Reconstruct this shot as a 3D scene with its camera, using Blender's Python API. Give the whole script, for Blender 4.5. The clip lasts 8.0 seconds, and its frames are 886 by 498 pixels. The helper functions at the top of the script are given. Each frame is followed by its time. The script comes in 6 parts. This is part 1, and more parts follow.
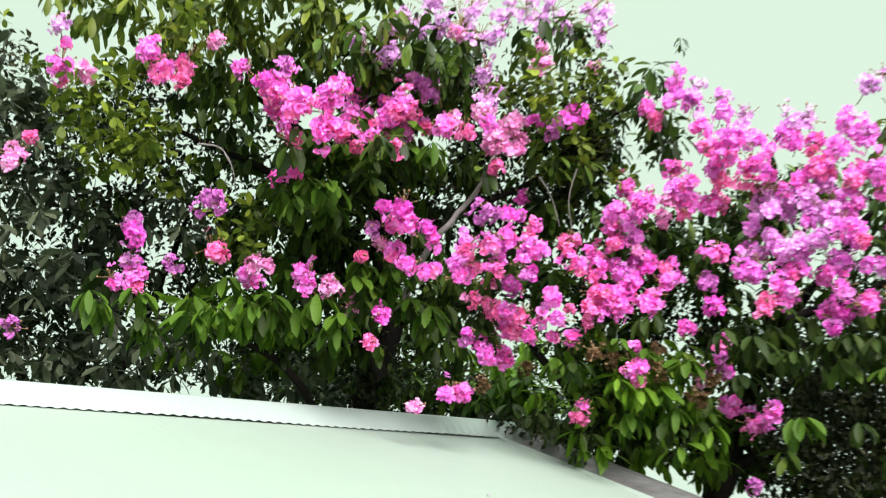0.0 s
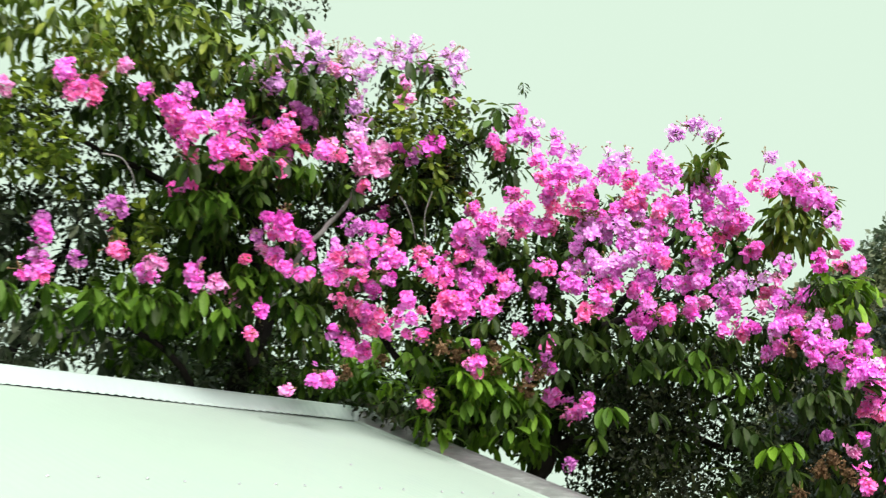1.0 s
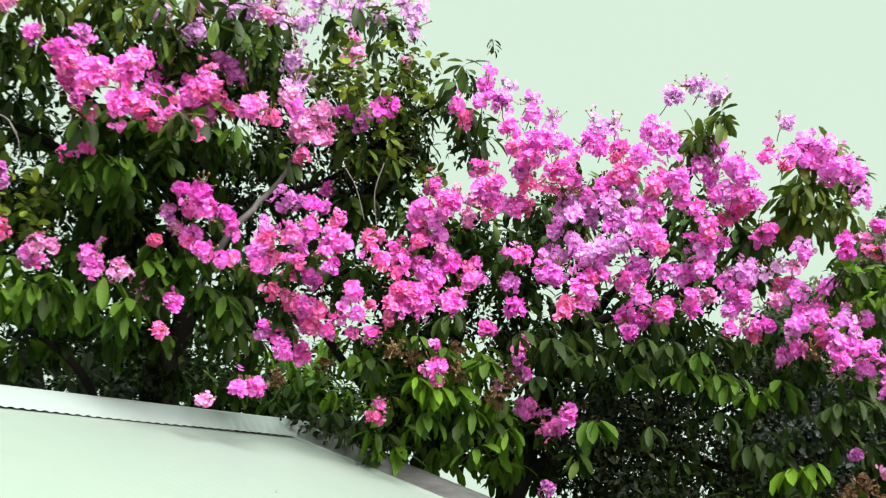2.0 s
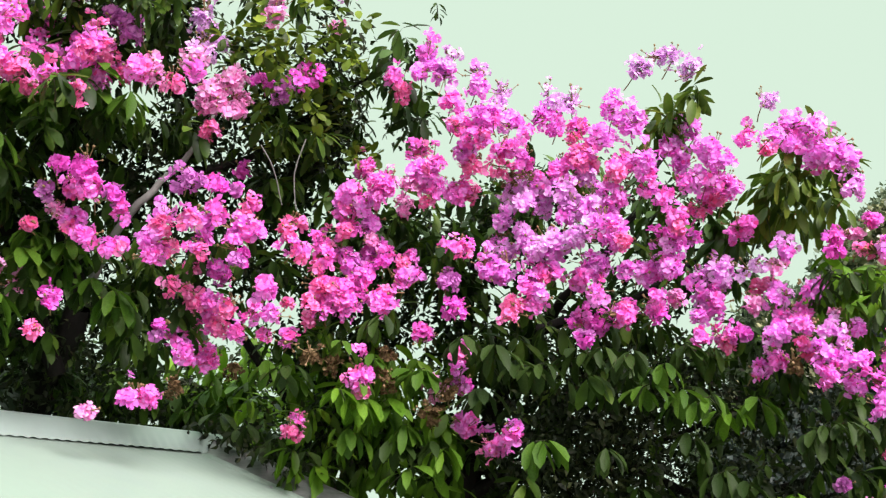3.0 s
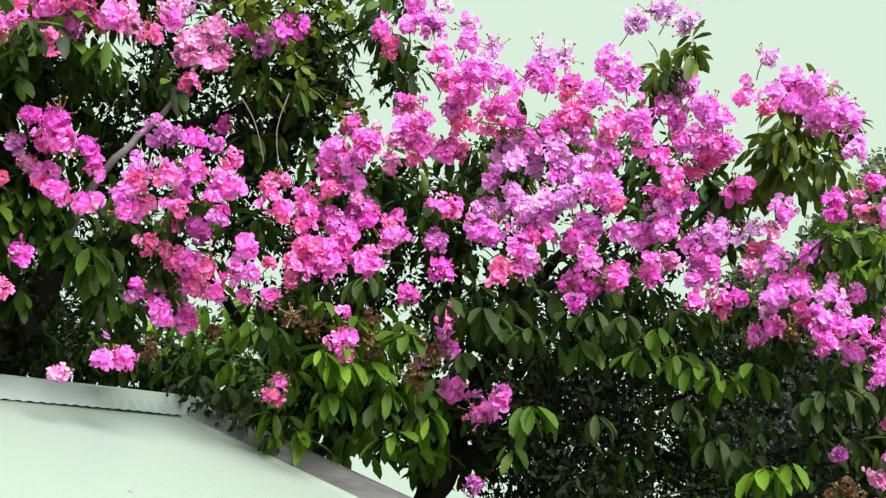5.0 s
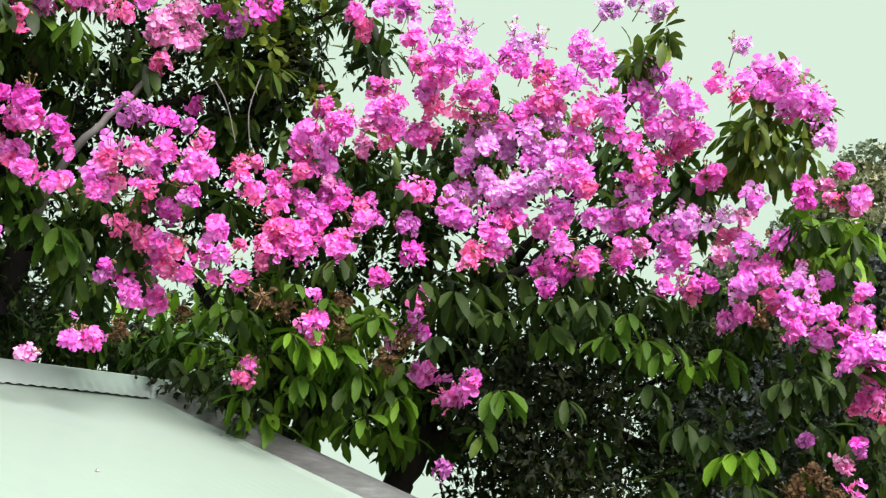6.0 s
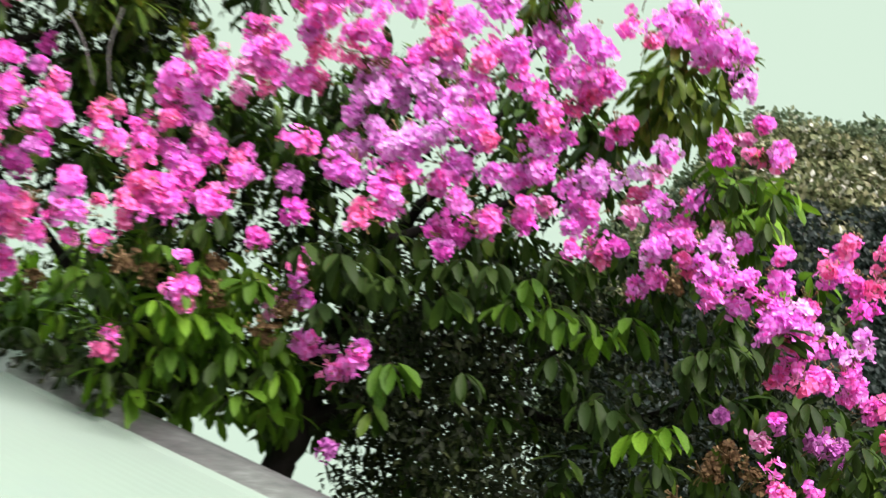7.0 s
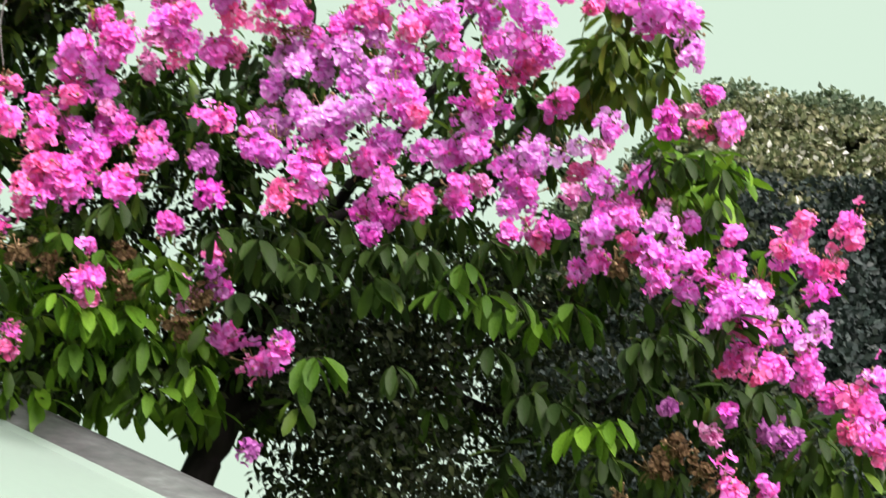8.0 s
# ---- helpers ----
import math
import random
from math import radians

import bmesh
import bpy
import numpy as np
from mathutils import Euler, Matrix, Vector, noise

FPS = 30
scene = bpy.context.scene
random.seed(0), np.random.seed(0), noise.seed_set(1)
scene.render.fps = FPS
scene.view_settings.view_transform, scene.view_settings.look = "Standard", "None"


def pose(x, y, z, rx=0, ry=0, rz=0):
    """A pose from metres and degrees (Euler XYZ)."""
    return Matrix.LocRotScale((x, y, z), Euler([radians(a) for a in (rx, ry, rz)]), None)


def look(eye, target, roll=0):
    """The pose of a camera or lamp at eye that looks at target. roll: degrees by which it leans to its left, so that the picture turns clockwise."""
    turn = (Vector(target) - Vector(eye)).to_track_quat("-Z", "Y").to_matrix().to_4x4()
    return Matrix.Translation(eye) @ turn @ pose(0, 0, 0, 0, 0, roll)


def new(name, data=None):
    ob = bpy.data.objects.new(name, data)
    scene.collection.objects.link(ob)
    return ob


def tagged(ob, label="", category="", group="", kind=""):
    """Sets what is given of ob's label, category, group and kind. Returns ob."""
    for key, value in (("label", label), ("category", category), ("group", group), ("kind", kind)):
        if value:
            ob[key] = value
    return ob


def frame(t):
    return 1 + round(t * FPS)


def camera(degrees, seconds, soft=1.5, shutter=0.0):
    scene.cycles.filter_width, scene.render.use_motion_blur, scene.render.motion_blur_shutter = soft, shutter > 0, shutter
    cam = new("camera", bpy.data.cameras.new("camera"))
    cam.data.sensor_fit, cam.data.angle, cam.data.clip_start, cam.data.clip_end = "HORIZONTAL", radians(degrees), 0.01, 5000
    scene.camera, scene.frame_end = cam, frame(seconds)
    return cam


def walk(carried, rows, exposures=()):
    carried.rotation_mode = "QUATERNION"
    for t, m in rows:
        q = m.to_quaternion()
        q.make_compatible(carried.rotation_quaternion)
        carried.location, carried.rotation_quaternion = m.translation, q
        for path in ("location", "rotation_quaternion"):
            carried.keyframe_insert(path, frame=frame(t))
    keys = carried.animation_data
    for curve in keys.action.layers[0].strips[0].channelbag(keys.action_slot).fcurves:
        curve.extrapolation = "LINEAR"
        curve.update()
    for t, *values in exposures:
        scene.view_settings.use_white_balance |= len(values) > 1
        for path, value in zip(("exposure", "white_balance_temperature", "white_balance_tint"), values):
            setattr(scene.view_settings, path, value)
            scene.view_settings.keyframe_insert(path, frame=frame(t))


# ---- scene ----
cam = camera(40.07, 8.0, soft=1.2, shutter=0.4)
PATH = [
    (0, 0.120, 0.208, 2.601, 107.86, -0.35, 0.90),
    (0.2, 0.088, -0.158, 2.474, 108.27, -0.16, -0.01),
    (0.4, 0.096, -0.242, 2.454, 108.31, -0.21, -0.35),
    (0.5, 0.046, -0.504, 2.415, 108.04, -0.33, -1.16),
    (0.6, -0.084, -1.049, 2.275, 107.84, -0.19, -3.37),
    (0.7, -0.149, -1.193, 2.265, 107.61, -0.25, -4.78),
    (0.8, -0.199, -1.243, 2.257, 107.44, -0.09, -5.67),
    (0.9, -0.179, -1.131, 2.244, 107.79, -0.18, -6.68),
    (1, -0.174, -1.043, 2.261, 107.89, -0.14, -7.38),
    (1.1, -0.118, -0.760, 2.309, 108.11, 0.02, -7.80),
    (1.2, -0.057, -0.484, 2.363, 108.29, 0.09, -7.96),
    (1.3, -0.013, -0.340, 2.398, 108.24, 0.17, -8.16),
    (1.5, 0.058, -0.069, 2.507, 107.98, 0.02, -8.38),
    (1.7, 0.075, 0.073, 2.454, 108.65, 0.11, -8.55),
    (2.8, 0.529, 1.432, 2.868, 108.35, -0.57, -9.04),
    (3, 0.560, 1.389, 2.820, 108.57, -0.40, -9.98),
    (3.5, 0.565, 1.387, 2.836, 107.99, -0.40, -10.33),
    (3.8, 0.547, 1.394, 2.806, 107.79, -0.57, -10.19),
    (4, 0.581, 1.354, 2.856, 107.12, -0.70, -9.56),
    (4.2, 0.554, 1.466, 2.867, 107.32, -0.81, -9.54),
    (4.5, 0.541, 1.585, 2.884, 107.18, -0.76, -10.25),
    (4.7, 0.578, 1.595, 2.878, 107.08, -0.74, -10.44),
    (5.8, 0.640, 1.592, 2.863, 106.24, -0.92, -11.44),
    (6, 0.629, 1.612, 2.831, 106.48, -0.98, -11.94),
    (6.2, 0.627, 1.604, 2.842, 106.61, -1.12, -12.39),
    (6.5, 0.662, 1.605, 2.834, 106.73, -1.21, -12.79),
    (6.7, 0.671, 1.610, 2.803, 106.51, -1.19, -13.88),
    (6.8, 0.701, 1.693, 2.837, 105.69, -0.69, -15.25),
    (6.9, 0.705, 1.671, 2.899, 105.14, -0.74, -15.16),
    (7, 0.789, 2.189, 2.986, 104.75, 0.04, -16.85),
    (7.1, 0.877, 2.259, 3.013, 104.26, 0.21, -16.89),
    (7.2, 0.910, 2.359, 3.059, 103.74, 0.26, -17.06),
    (7.3, 0.955, 2.462, 3.099, 103.59, 0.29, -17.48),
    (7.4, 0.977, 2.490, 3.083, 104.19, 0.26, -17.54),
    (7.5, 1.005, 2.480, 3.111, 104.61, 0.38, -17.36),
    (7.7, 1.003, 2.469, 3.131, 104.74, 0.68, -17.58),
    (8, 1.049, 2.520, 3.126, 103.56, 1.31, -18.42),
]
walk(cam, [(t, pose(x, y, z, rx, ry, rz)) for t, x, y, z, rx, ry, rz in PATH], exposures=[(0.0, 0.92), (1.0, 0.92), (1.7, 0.86), (8.0, 0.85)])

# ---- world and sun: bright overcast ----
SUN_HEIGHT, SUN_TURN = radians(40), radians(158)
world = bpy.data.worlds.new("overcast_sky")
scene.world = world
world.use_nodes = True
wn = world.node_tree
wn.nodes.clear()
sky = wn.nodes.new("ShaderNodeTexSky")
sky.sky_type, sky.sun_disc = "NISHITA", False
sky.sun_elevation, sky.sun_rotation = SUN_HEIGHT, SUN_TURN
sky_level = wn.nodes.new("ShaderNodeVectorMath")
sky_level.operation = "SCALE"
sky_level.inputs["Scale"].default_value = 0.07
cloud = wn.nodes.new("ShaderNodeTexNoise")
cloud.inputs["Scale"].default_value = 1.6
cloud.inputs["Detail"].default_value = 3
cloud_tone = wn.nodes.new("ShaderNodeValToRGB")
cloud_tone.color_ramp.elements[0].color = (0.380, 0.480, 0.391, 1)
cloud_tone.color_ramp.elements[1].color = (0.408, 0.502, 0.414, 1)
cover = wn.nodes.new("ShaderNodeMixRGB")
cover.inputs["Fac"].default_value = 0.97
background = wn.nodes.new("ShaderNodeBackground")
# an overcast sky is up to three times as bright overhead as low down
sky_way = wn.nodes.new("ShaderNodeTexCoord")
sky_parts = wn.nodes.new("ShaderNodeSeparateXYZ")
overhead = wn.nodes.new("ShaderNodeMapRange")
overhead.interpolation_type = "SMOOTHSTEP"
for key, value in (("From Min", 0.55), ("From Max", 1.0), ("To Min", 1.0), ("To Max", 3.3)):
    overhead.inputs[key].default_value = value
wn.links.new(sky_way.outputs["Generated"], sky_parts.inputs["Vector"])
wn.links.new(sky_parts.outputs["Z"], overhead.inputs["Value"])
wn.links.new(overhead.outputs["Result"], background.inputs["Strength"])
world_out = wn.nodes.new("ShaderNodeOutputWorld")
wn.links.new(sky.outputs["Color"], sky_level.inputs[0])
wn.links.new(cloud.outputs["Fac"], cloud_tone.inputs["Fac"])
wn.links.new(sky_level.outputs["Vector"], cover.inputs["Color1"])
wn.links.new(cloud_tone.outputs["Color"], cover.inputs["Color2"])
wn.links.new(cover.outputs["Color"], background.inputs["Color"])
wn.links.new(background.outputs["Background"], world_out.inputs["Surface"])

sun_data = bpy.data.lights.new("sun", "SUN")
sun_data.energy, sun_data.angle, sun_data.color = 6.0, radians(40), (1.0, 0.86, 0.93)
sun = new("sun", sun_data)
sun.matrix_world = look((0, 0, 30), (-30 * math.cos(SUN_HEIGHT) * math.sin(SUN_TURN), -30 * math.cos(SUN_HEIGHT) * math.cos(SUN_TURN), 30 - 30 * math.sin(SUN_HEIGHT)))


# ---- materials ----
def material(name):
    m = bpy.data.materials.new(name)
    m.use_nodes = True
    tree = m.node_tree
    return m, tree, tree.nodes["Principled BSDF"], tree.nodes["Material Output"]


def node(tree, kind, **values):
    n = tree.nodes.new(kind)
    for key, value in values.items():
        n.inputs[key.replace("_", " ")].default_value = value
    return n


def ramp(tree, source, stops):
    r = tree.nodes.new("ShaderNodeValToRGB")
    while len(r.color_ramp.elements) < len(stops):
        r.color_ramp.elements.new(0.5)
    for e, (at, colour) in zip(r.color_ramp.elements, stops):
        e.position, e.color = at, (*colour, 1)
    tree.links.new(source, r.inputs["Fac"])
    return r.outputs["Color"]


def thin_surface(name, stops, rough, through_share, mottle, mottle_scale, single=False):
    """Leaf or petal: colour varies from piece to piece and in blotches, and some light comes through."""
    m, tree, bsdf, out = material(name)
    if single:
        chance = tree.nodes.new("ShaderNodeObjectInfo").outputs["Random"]
    else:
        chance = tree.nodes.new("ShaderNodeNewGeometry").outputs["Random Per Island"]
    base = ramp(tree, chance, stops)
    where = tree.nodes.new("ShaderNodeTexCoord").outputs["Object"]
    spots = node(tree, "ShaderNodeTexNoise", Scale=mottle_scale, Detail=4.0)
    tree.links.new(where, spots.inputs["Vector"])
    mix = tree.nodes.new("ShaderNodeMixRGB")
    mix.blend_type = "MULTIPLY"
    mix.inputs["Fac"].default_value = 1.0
    tone = ramp(tree, spots.outputs["Fac"], [(0.3, (1 - mottle,) * 3), (0.7, (1 + mottle * 0.2,) * 3)])
    tree.links.new(base, mix.inputs["Color1"])
    tree.links.new(tone, mix.inputs["Color2"])
    tree.links.new(mix.outputs["Color"], bsdf.inputs["Base Color"])
    bsdf.inputs["Roughness"].default_value = rough
    bsdf.inputs["Specular IOR Level"].default_value = 0.18
    fine = node(tree, "ShaderNodeTexNoise", Scale=mottle_scale * 4, Detail=3.0)
    tree.links.new(where, fine.inputs["Vector"])
    bump = node(tree, "ShaderNodeBump", Strength=0.35, Distance=0.004)
    tree.links.new(fine.outputs["Fac"], bump.inputs["Height"])
    tree.links.new(bump.outputs["Normal"], bsdf.inputs["Normal"])
    glow = tree.nodes.new("ShaderNodeBsdfTranslucent")
    tree.links.new(mix.outputs["Color"], glow.inputs["Color"])
    join = tree.nodes.new("ShaderNodeMixShader")
    join.inputs["Fac"].default_value = through_share
    tree.links.new(bsdf.outputs["BSDF"], join.inputs[1])
    tree.links.new(glow.outputs["BSDF"], join.inputs[2])
    tree.links.new(join.outputs["Shader"], out.inputs["Surface"])
    return m


def rough_surface(name, stops, scale, rough, relief, metallic=0.0, stretch=(1, 1, 1), turn=0.0):
    m, tree, bsdf, out = material(name)
    where = tree.nodes.new("ShaderNodeTexCoord").outputs["Object"]
    fit = node(tree, "ShaderNodeMapping", Scale=stretch)
    turned = node(tree, "ShaderNodeMapping", Rotation=(0, 0, turn))
    tree.links.new(where, turned.inputs["Vector"])
    tree.links.new(turned.outputs["Vector"], fit.inputs["Vector"])
    grain = node(tree, "ShaderNodeTexNoise", Scale=scale, Detail=8.0, Roughness=0.65)
    stain = node(tree, "ShaderNodeTexNoise", Scale=scale * 0.13, Detail=3.0)
    both = tree.nodes.new("ShaderNodeMath")
    both.operation = "ADD"
    half = tree.nodes.new("ShaderNodeMath")
    half.operation = "MULTIPLY"
    half.inputs[1].default_value = 0.5
    for n in (grain, stain):
        tree.links.new(fit.outputs["Vector"], n.inputs["Vector"])
    tree.links.new(grain.outputs["Fac"], both.inputs[0])
    tree.links.new(stain.outputs["Fac"], both.inputs[1])
    tree.links.new(both.outputs[0], half.inputs[0])
    tree.links.new(ramp(tree, half.outputs[0], stops), bsdf.inputs["Base Color"])
    bsdf.inputs["Roughness"].default_value, bsdf.inputs["Metallic"].default_value = rough, metallic
    bump = node(tree, "ShaderNodeBump", Strength=0.6, Distance=relief)
    tree.links.new(grain.outputs["Fac"], bump.inputs["Height"])
    tree.links.new(bump.outputs["Normal"], bsdf.inputs["Normal"])
    return m


LEAF = {
    "grey": [(0.0, (0.0290, 0.0430, 0.0250)), (0.6, (0.0720, 0.0980, 0.0560)), (1.0, (0.1450, 0.1820, 0.1050))],
    "round": [(0.0, (0.0400, 0.0720, 0.0080)), (0.6, (0.1150, 0.1800, 0.0180)), (1.0, (0.2800, 0.3700, 0.0400))],
    "long": [(0.0, (0.0154, 0.0343, 0.0063)), (0.6, (0.0428, 0.0902, 0.0117)), (1.0, (0.1109, 0.1911, 0.0220))],
    "bright": [(0.0, (0.0430, 0.0960, 0.0063)), (0.6, (0.0974, 0.2156, 0.0126)), (1.0, (0.1815, 0.3430, 0.0243))],
    "olive": [(0.0, (0.0384, 0.0709, 0.0089)), (0.6, (0.0878, 0.1470, 0.0153)), (1.0, (0.1976, 0.2548, 0.0333))],
}
leaf_stuff = {k: thin_surface("leaf_" + k, v, 0.48, 0.3, 0.4, 9.0) for k, v in LEAF.items()}
# one twig leaf in three tones, shaded to sunlit: the light is in the colour
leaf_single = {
    "dark": thin_surface("leaf_shaded", [(0.0, (0.0154, 0.0343, 0.0058)), (1.0, (0.0351, 0.0686, 0.0095))], 0.55, 0.28, 0.3, 22.0, True),
    "half_lit": thin_surface("leaf_half_lit", [(0.0, (0.0378, 0.0956, 0.0069)), (1.0, (0.0794, 0.1678, 0.0140))], 0.55, 0.32, 0.3, 22.0, True),
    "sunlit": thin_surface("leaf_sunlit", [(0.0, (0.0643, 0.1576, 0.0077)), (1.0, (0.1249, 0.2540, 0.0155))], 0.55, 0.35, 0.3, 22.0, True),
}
PETAL = {
    "hot": [(0.0, (0.95, 0.105, 0.470)), (0.35, (0.98, 0.210, 0.785)), (1.0, (0.98, 0.370, 0.920))],
    "magenta": [(0.0, (0.93, 0.135, 0.660)), (0.35, (0.98, 0.275, 0.930)), (1.0, (0.98, 0.470, 0.980))],
    "lavender": [(0.0, (0.89, 0.250, 0.820)), (0.4, (0.97, 0.460, 0.970)), (1.0, (0.98, 0.650, 0.980))],
    "lilac": [(0.0, (0.68, 0.310, 0.730)), (0.5, (0.85, 0.480, 0.900)), (1.0, (0.95, 0.640, 0.960))],
    "pale": [(0.0, (0.88, 0.220, 0.580)), (0.5, (0.97, 0.430, 0.790)), (1.0, (0.98, 0.620, 0.890))],
    "coral": [(0.0, (0.95, 0.130, 0.380)), (0.5, (0.98, 0.235, 0.580)), (1.0, (0.98, 0.380, 0.730))],
    "deep": [(0.0, (0.72, 0.070, 0.500)), (0.5, (0.91, 0.140, 0.720)), (1.0, (0.97, 0.250, 0.860))],
    "russet": [(0.0, (0.05, 0.03, 0.012)), (0.5, (0.095, 0.055, 0.024)), (1.0, (0.18, 0.12, 0.055))],
    "purple": [(0.0, (0.42, 0.090, 0.380)), (0.5, (0.62, 0.190, 0.580)), (1.0, (0.77, 0.310, 0.720))],
}
petal_paint = {k: thin_surface("petal_" + k, v, 0.8, 0.36, 0.2, 30.0) for k, v in PETAL.items()}
petal_single = {k: thin_surface("single_petal_" + k, PETAL[k], 0.8, 0.36, 0.2, 1.5, True) for k in ("hot", "coral")}
# near-black: leaf shade on trunks and limbs is put into the bark colour
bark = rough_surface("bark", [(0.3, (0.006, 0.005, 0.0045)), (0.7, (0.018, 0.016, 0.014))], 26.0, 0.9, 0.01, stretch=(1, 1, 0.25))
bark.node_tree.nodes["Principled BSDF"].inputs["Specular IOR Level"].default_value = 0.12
pale_bark = rough_surface("pale_bark", [(0.3, (0.09, 0.09, 0.08)), (0.7, (0.22, 0.22, 0.2))], 30.0, 0.85, 0.003)
twig_bark = rough_surface("twig_bark", [(0.3, (0.02, 0.028, 0.01)), (0.7, (0.05, 0.06, 0.02))], 40.0, 0.8, 0.002)
bud_green = rough_surface("bud", [(0.3, (0.08, 0.08, 0.02)), (0.55, (0.22, 0.13, 0.06)), (0.7, (0.3, 0.2, 0.1))], 60.0, 0.7, 0.001)
roof_paint = rough_surface("white_roof_sheet", [(0.25, (0.185, 0.252, 0.211)), (0.5, (0.197, 0.267, 0.211)), (0.75, (0.205, 0.279, 0.218))], 5.0, 0.5, 0.0008)
zinc = rough_surface("galvanised_flashing", [(0.3, (0.085, 0.097, 0.088)), (0.55, (0.2, 0.215, 0.2)), (0.7, (0.34, 0.37, 0.345))], 14.0, 0.4, 0.002, 0.6, (0.12, 2.2, 2.2), radians(45))
cap_paint = rough_surface("ridge_cap_sheet", [(0.25, (0.25, 0.325, 0.28)), (0.75, (0.275, 0.355, 0.315))], 7.0, 0.34, 0.001, 0.1)
screw_grey = rough_surface("screw_grey", [(0.3, (0.2, 0.2, 0.21)), (0.7, (0.36, 0.36, 0.38))], 80.0, 0.5, 0.0005, 0.6)
plaster = rough_surface("shed_plaster", [(0.3, (0.42, 0.4, 0.36)), (0.7, (0.62, 0.6, 0.55))], 6.0, 0.9, 0.004)
soil = rough_surface("grassy_ground", [(0.3, (0.03, 0.04, 0.015)), (0.7, (0.09, 0.1, 0.04))], 3.0, 0.95, 0.05)
woods_leaf = thin_surface("woods_leaf", [(0.0, (0.075, 0.11, 0.065)), (0.6, (0.145, 0.195, 0.11)), (0.97, (0.23, 0.265, 0.155)), (1.0, (0.4, 0.42, 0.32))], 0.6, 0.25, 0.55, 1.1)
bush_leaf = thin_surface("bush_leaf", [(0.0, (0.02, 0.031, 0.027)), (0.6, (0.037, 0.052, 0.045)), (1.0, (0.065, 0.08, 0.067))], 0.6, 0.2, 0.5, 1.0)
scrub_leaf = thin_surface("scrub_leaf", [(0.0, (0.06, 0.078, 0.036)), (0.5, (0.165, 0.19, 0.085)), (0.9, (0.33, 0.32, 0.18)), (0.97, (0.782, 0.782, 0.69)), (1.0, (0.81, 0.81, 0.718))], 0.6, 0.25, 0.6, 0.9)


# ---- mesh helpers ----
def mesh_of(name, verts, faces, paint):
    """A mesh from numpy vertices (n, 3) and a list of (k, 3 or 4) index arrays."""
    me = bpy.data.meshes.new(name)
    verts = np.asarray(verts, dtype=np.float32)
    me.vertices.add(len(verts))
    me.vertices.foreach_set("co", verts.ravel())
    sizes = np.concatenate([np.full(len(f), f.shape[1]) for f in faces])
    corners = np.concatenate([f.ravel() for f in faces]).astype(np.int32)
    starts = np.concatenate([[0], np.cumsum(sizes)[:-1]]).astype(np.int32)
    me.loops.add(len(corners))
    me.loops.foreach_set("vertex_index", corners)
    me.polygons.add(len(sizes))
    me.polygons.foreach_set("loop_start", starts)
    me.update(calc_edges=True)
    me.validate()
    me.materials.append(paint)
    return me


def child(name, me, parent, label=""):
    ob = new(name, me)
    ob.parent = parent
    if label:
        tagged(ob, label)
    return ob


def smooth(me):
    me.polygons.foreach_set("use_smooth", np.ones(len(me.polygons), dtype=bool))
    return me


def unit(v):
    return v / np.maximum(np.linalg.norm(v, axis=-1, keepdims=True), 1e-9)


def tube(points, radii, sides=8):
    """Vertices and quads of a tapered, bent tube."""
    points = np.asarray(points, dtype=float)
    ahead = unit(np.gradient(points, axis=0))
    ref = np.array([0.3, 0.9, 0.1])
    u = unit(np.cross(ahead, ref))
    v = np.cross(ahead, u)
    a = np.linspace(0, 2 * math.pi, sides, endpoint=False)
    ring = np.cos(a)[None, :, None] * u[:, None] + np.sin(a)[None, :, None] * v[:, None]
    verts = (points[:, None] + ring * np.asarray(radii)[:, None, None]).reshape(-1, 3)
    quads = []
    for i in range(len(points) - 1):
        for j in range(sides):
            k = (j + 1) % sides
            quads.append((i * sides + j, i * sides + k, (i + 1) * sides + k, (i + 1) * sides + j))
    return verts, np.array(quads)


def bend(points, steps, rng, wobble):
    """A smooth, slightly crooked line through a few points."""
    points = [Vector(p) for p in points]
    line = []
    for i in range(len(points) - 1):
        a, b = points[max(i - 1, 0)], points[i]
        c, d = points[i + 1], points[min(i + 2, len(points) - 1)]
        for s in range(steps):
            t = s / steps
            line.append(0.5 * (2 * b + (c - a) * t + (2 * a - 5 * b + 4 * c - d) * t * t + (3 * b - a - 3 * c + d) * t ** 3))
    line.append(points[-1])
    line = np.array([tuple(p) for p in line])
    line[1:-1] += rng.normal(0, wobble, (len(line) - 2, 3))
    return line


# leaf: 11 vertices, folded along the midrib and drooping to the tip; y along it
def leaf_shape(width, fold, droop):
    rows = [(0.0, 0.0), (0.22, 0.6), (0.55, 1.0), (0.86, 0.7), (1.0, 0.0)]
    verts = [(0, 0, 0)]
    for y, w in rows[1:4]:
        z = -droop * y * y
        verts += [(-w * width / 2, y, z + fold * w), (0, y, z), (w * width / 2, y, z + fold * w)]
    verts.append((0, 1, -droop))
    tris = np.array([(0, 2, 1), (0, 3, 2), (7, 8, 10), (8, 9, 10)])
    quads = np.array([(1, 2, 5, 4), (2, 3, 6, 5), (4, 5, 8, 7), (5, 6, 9, 8)])
    return np.array(verts, dtype=float), tris, quads


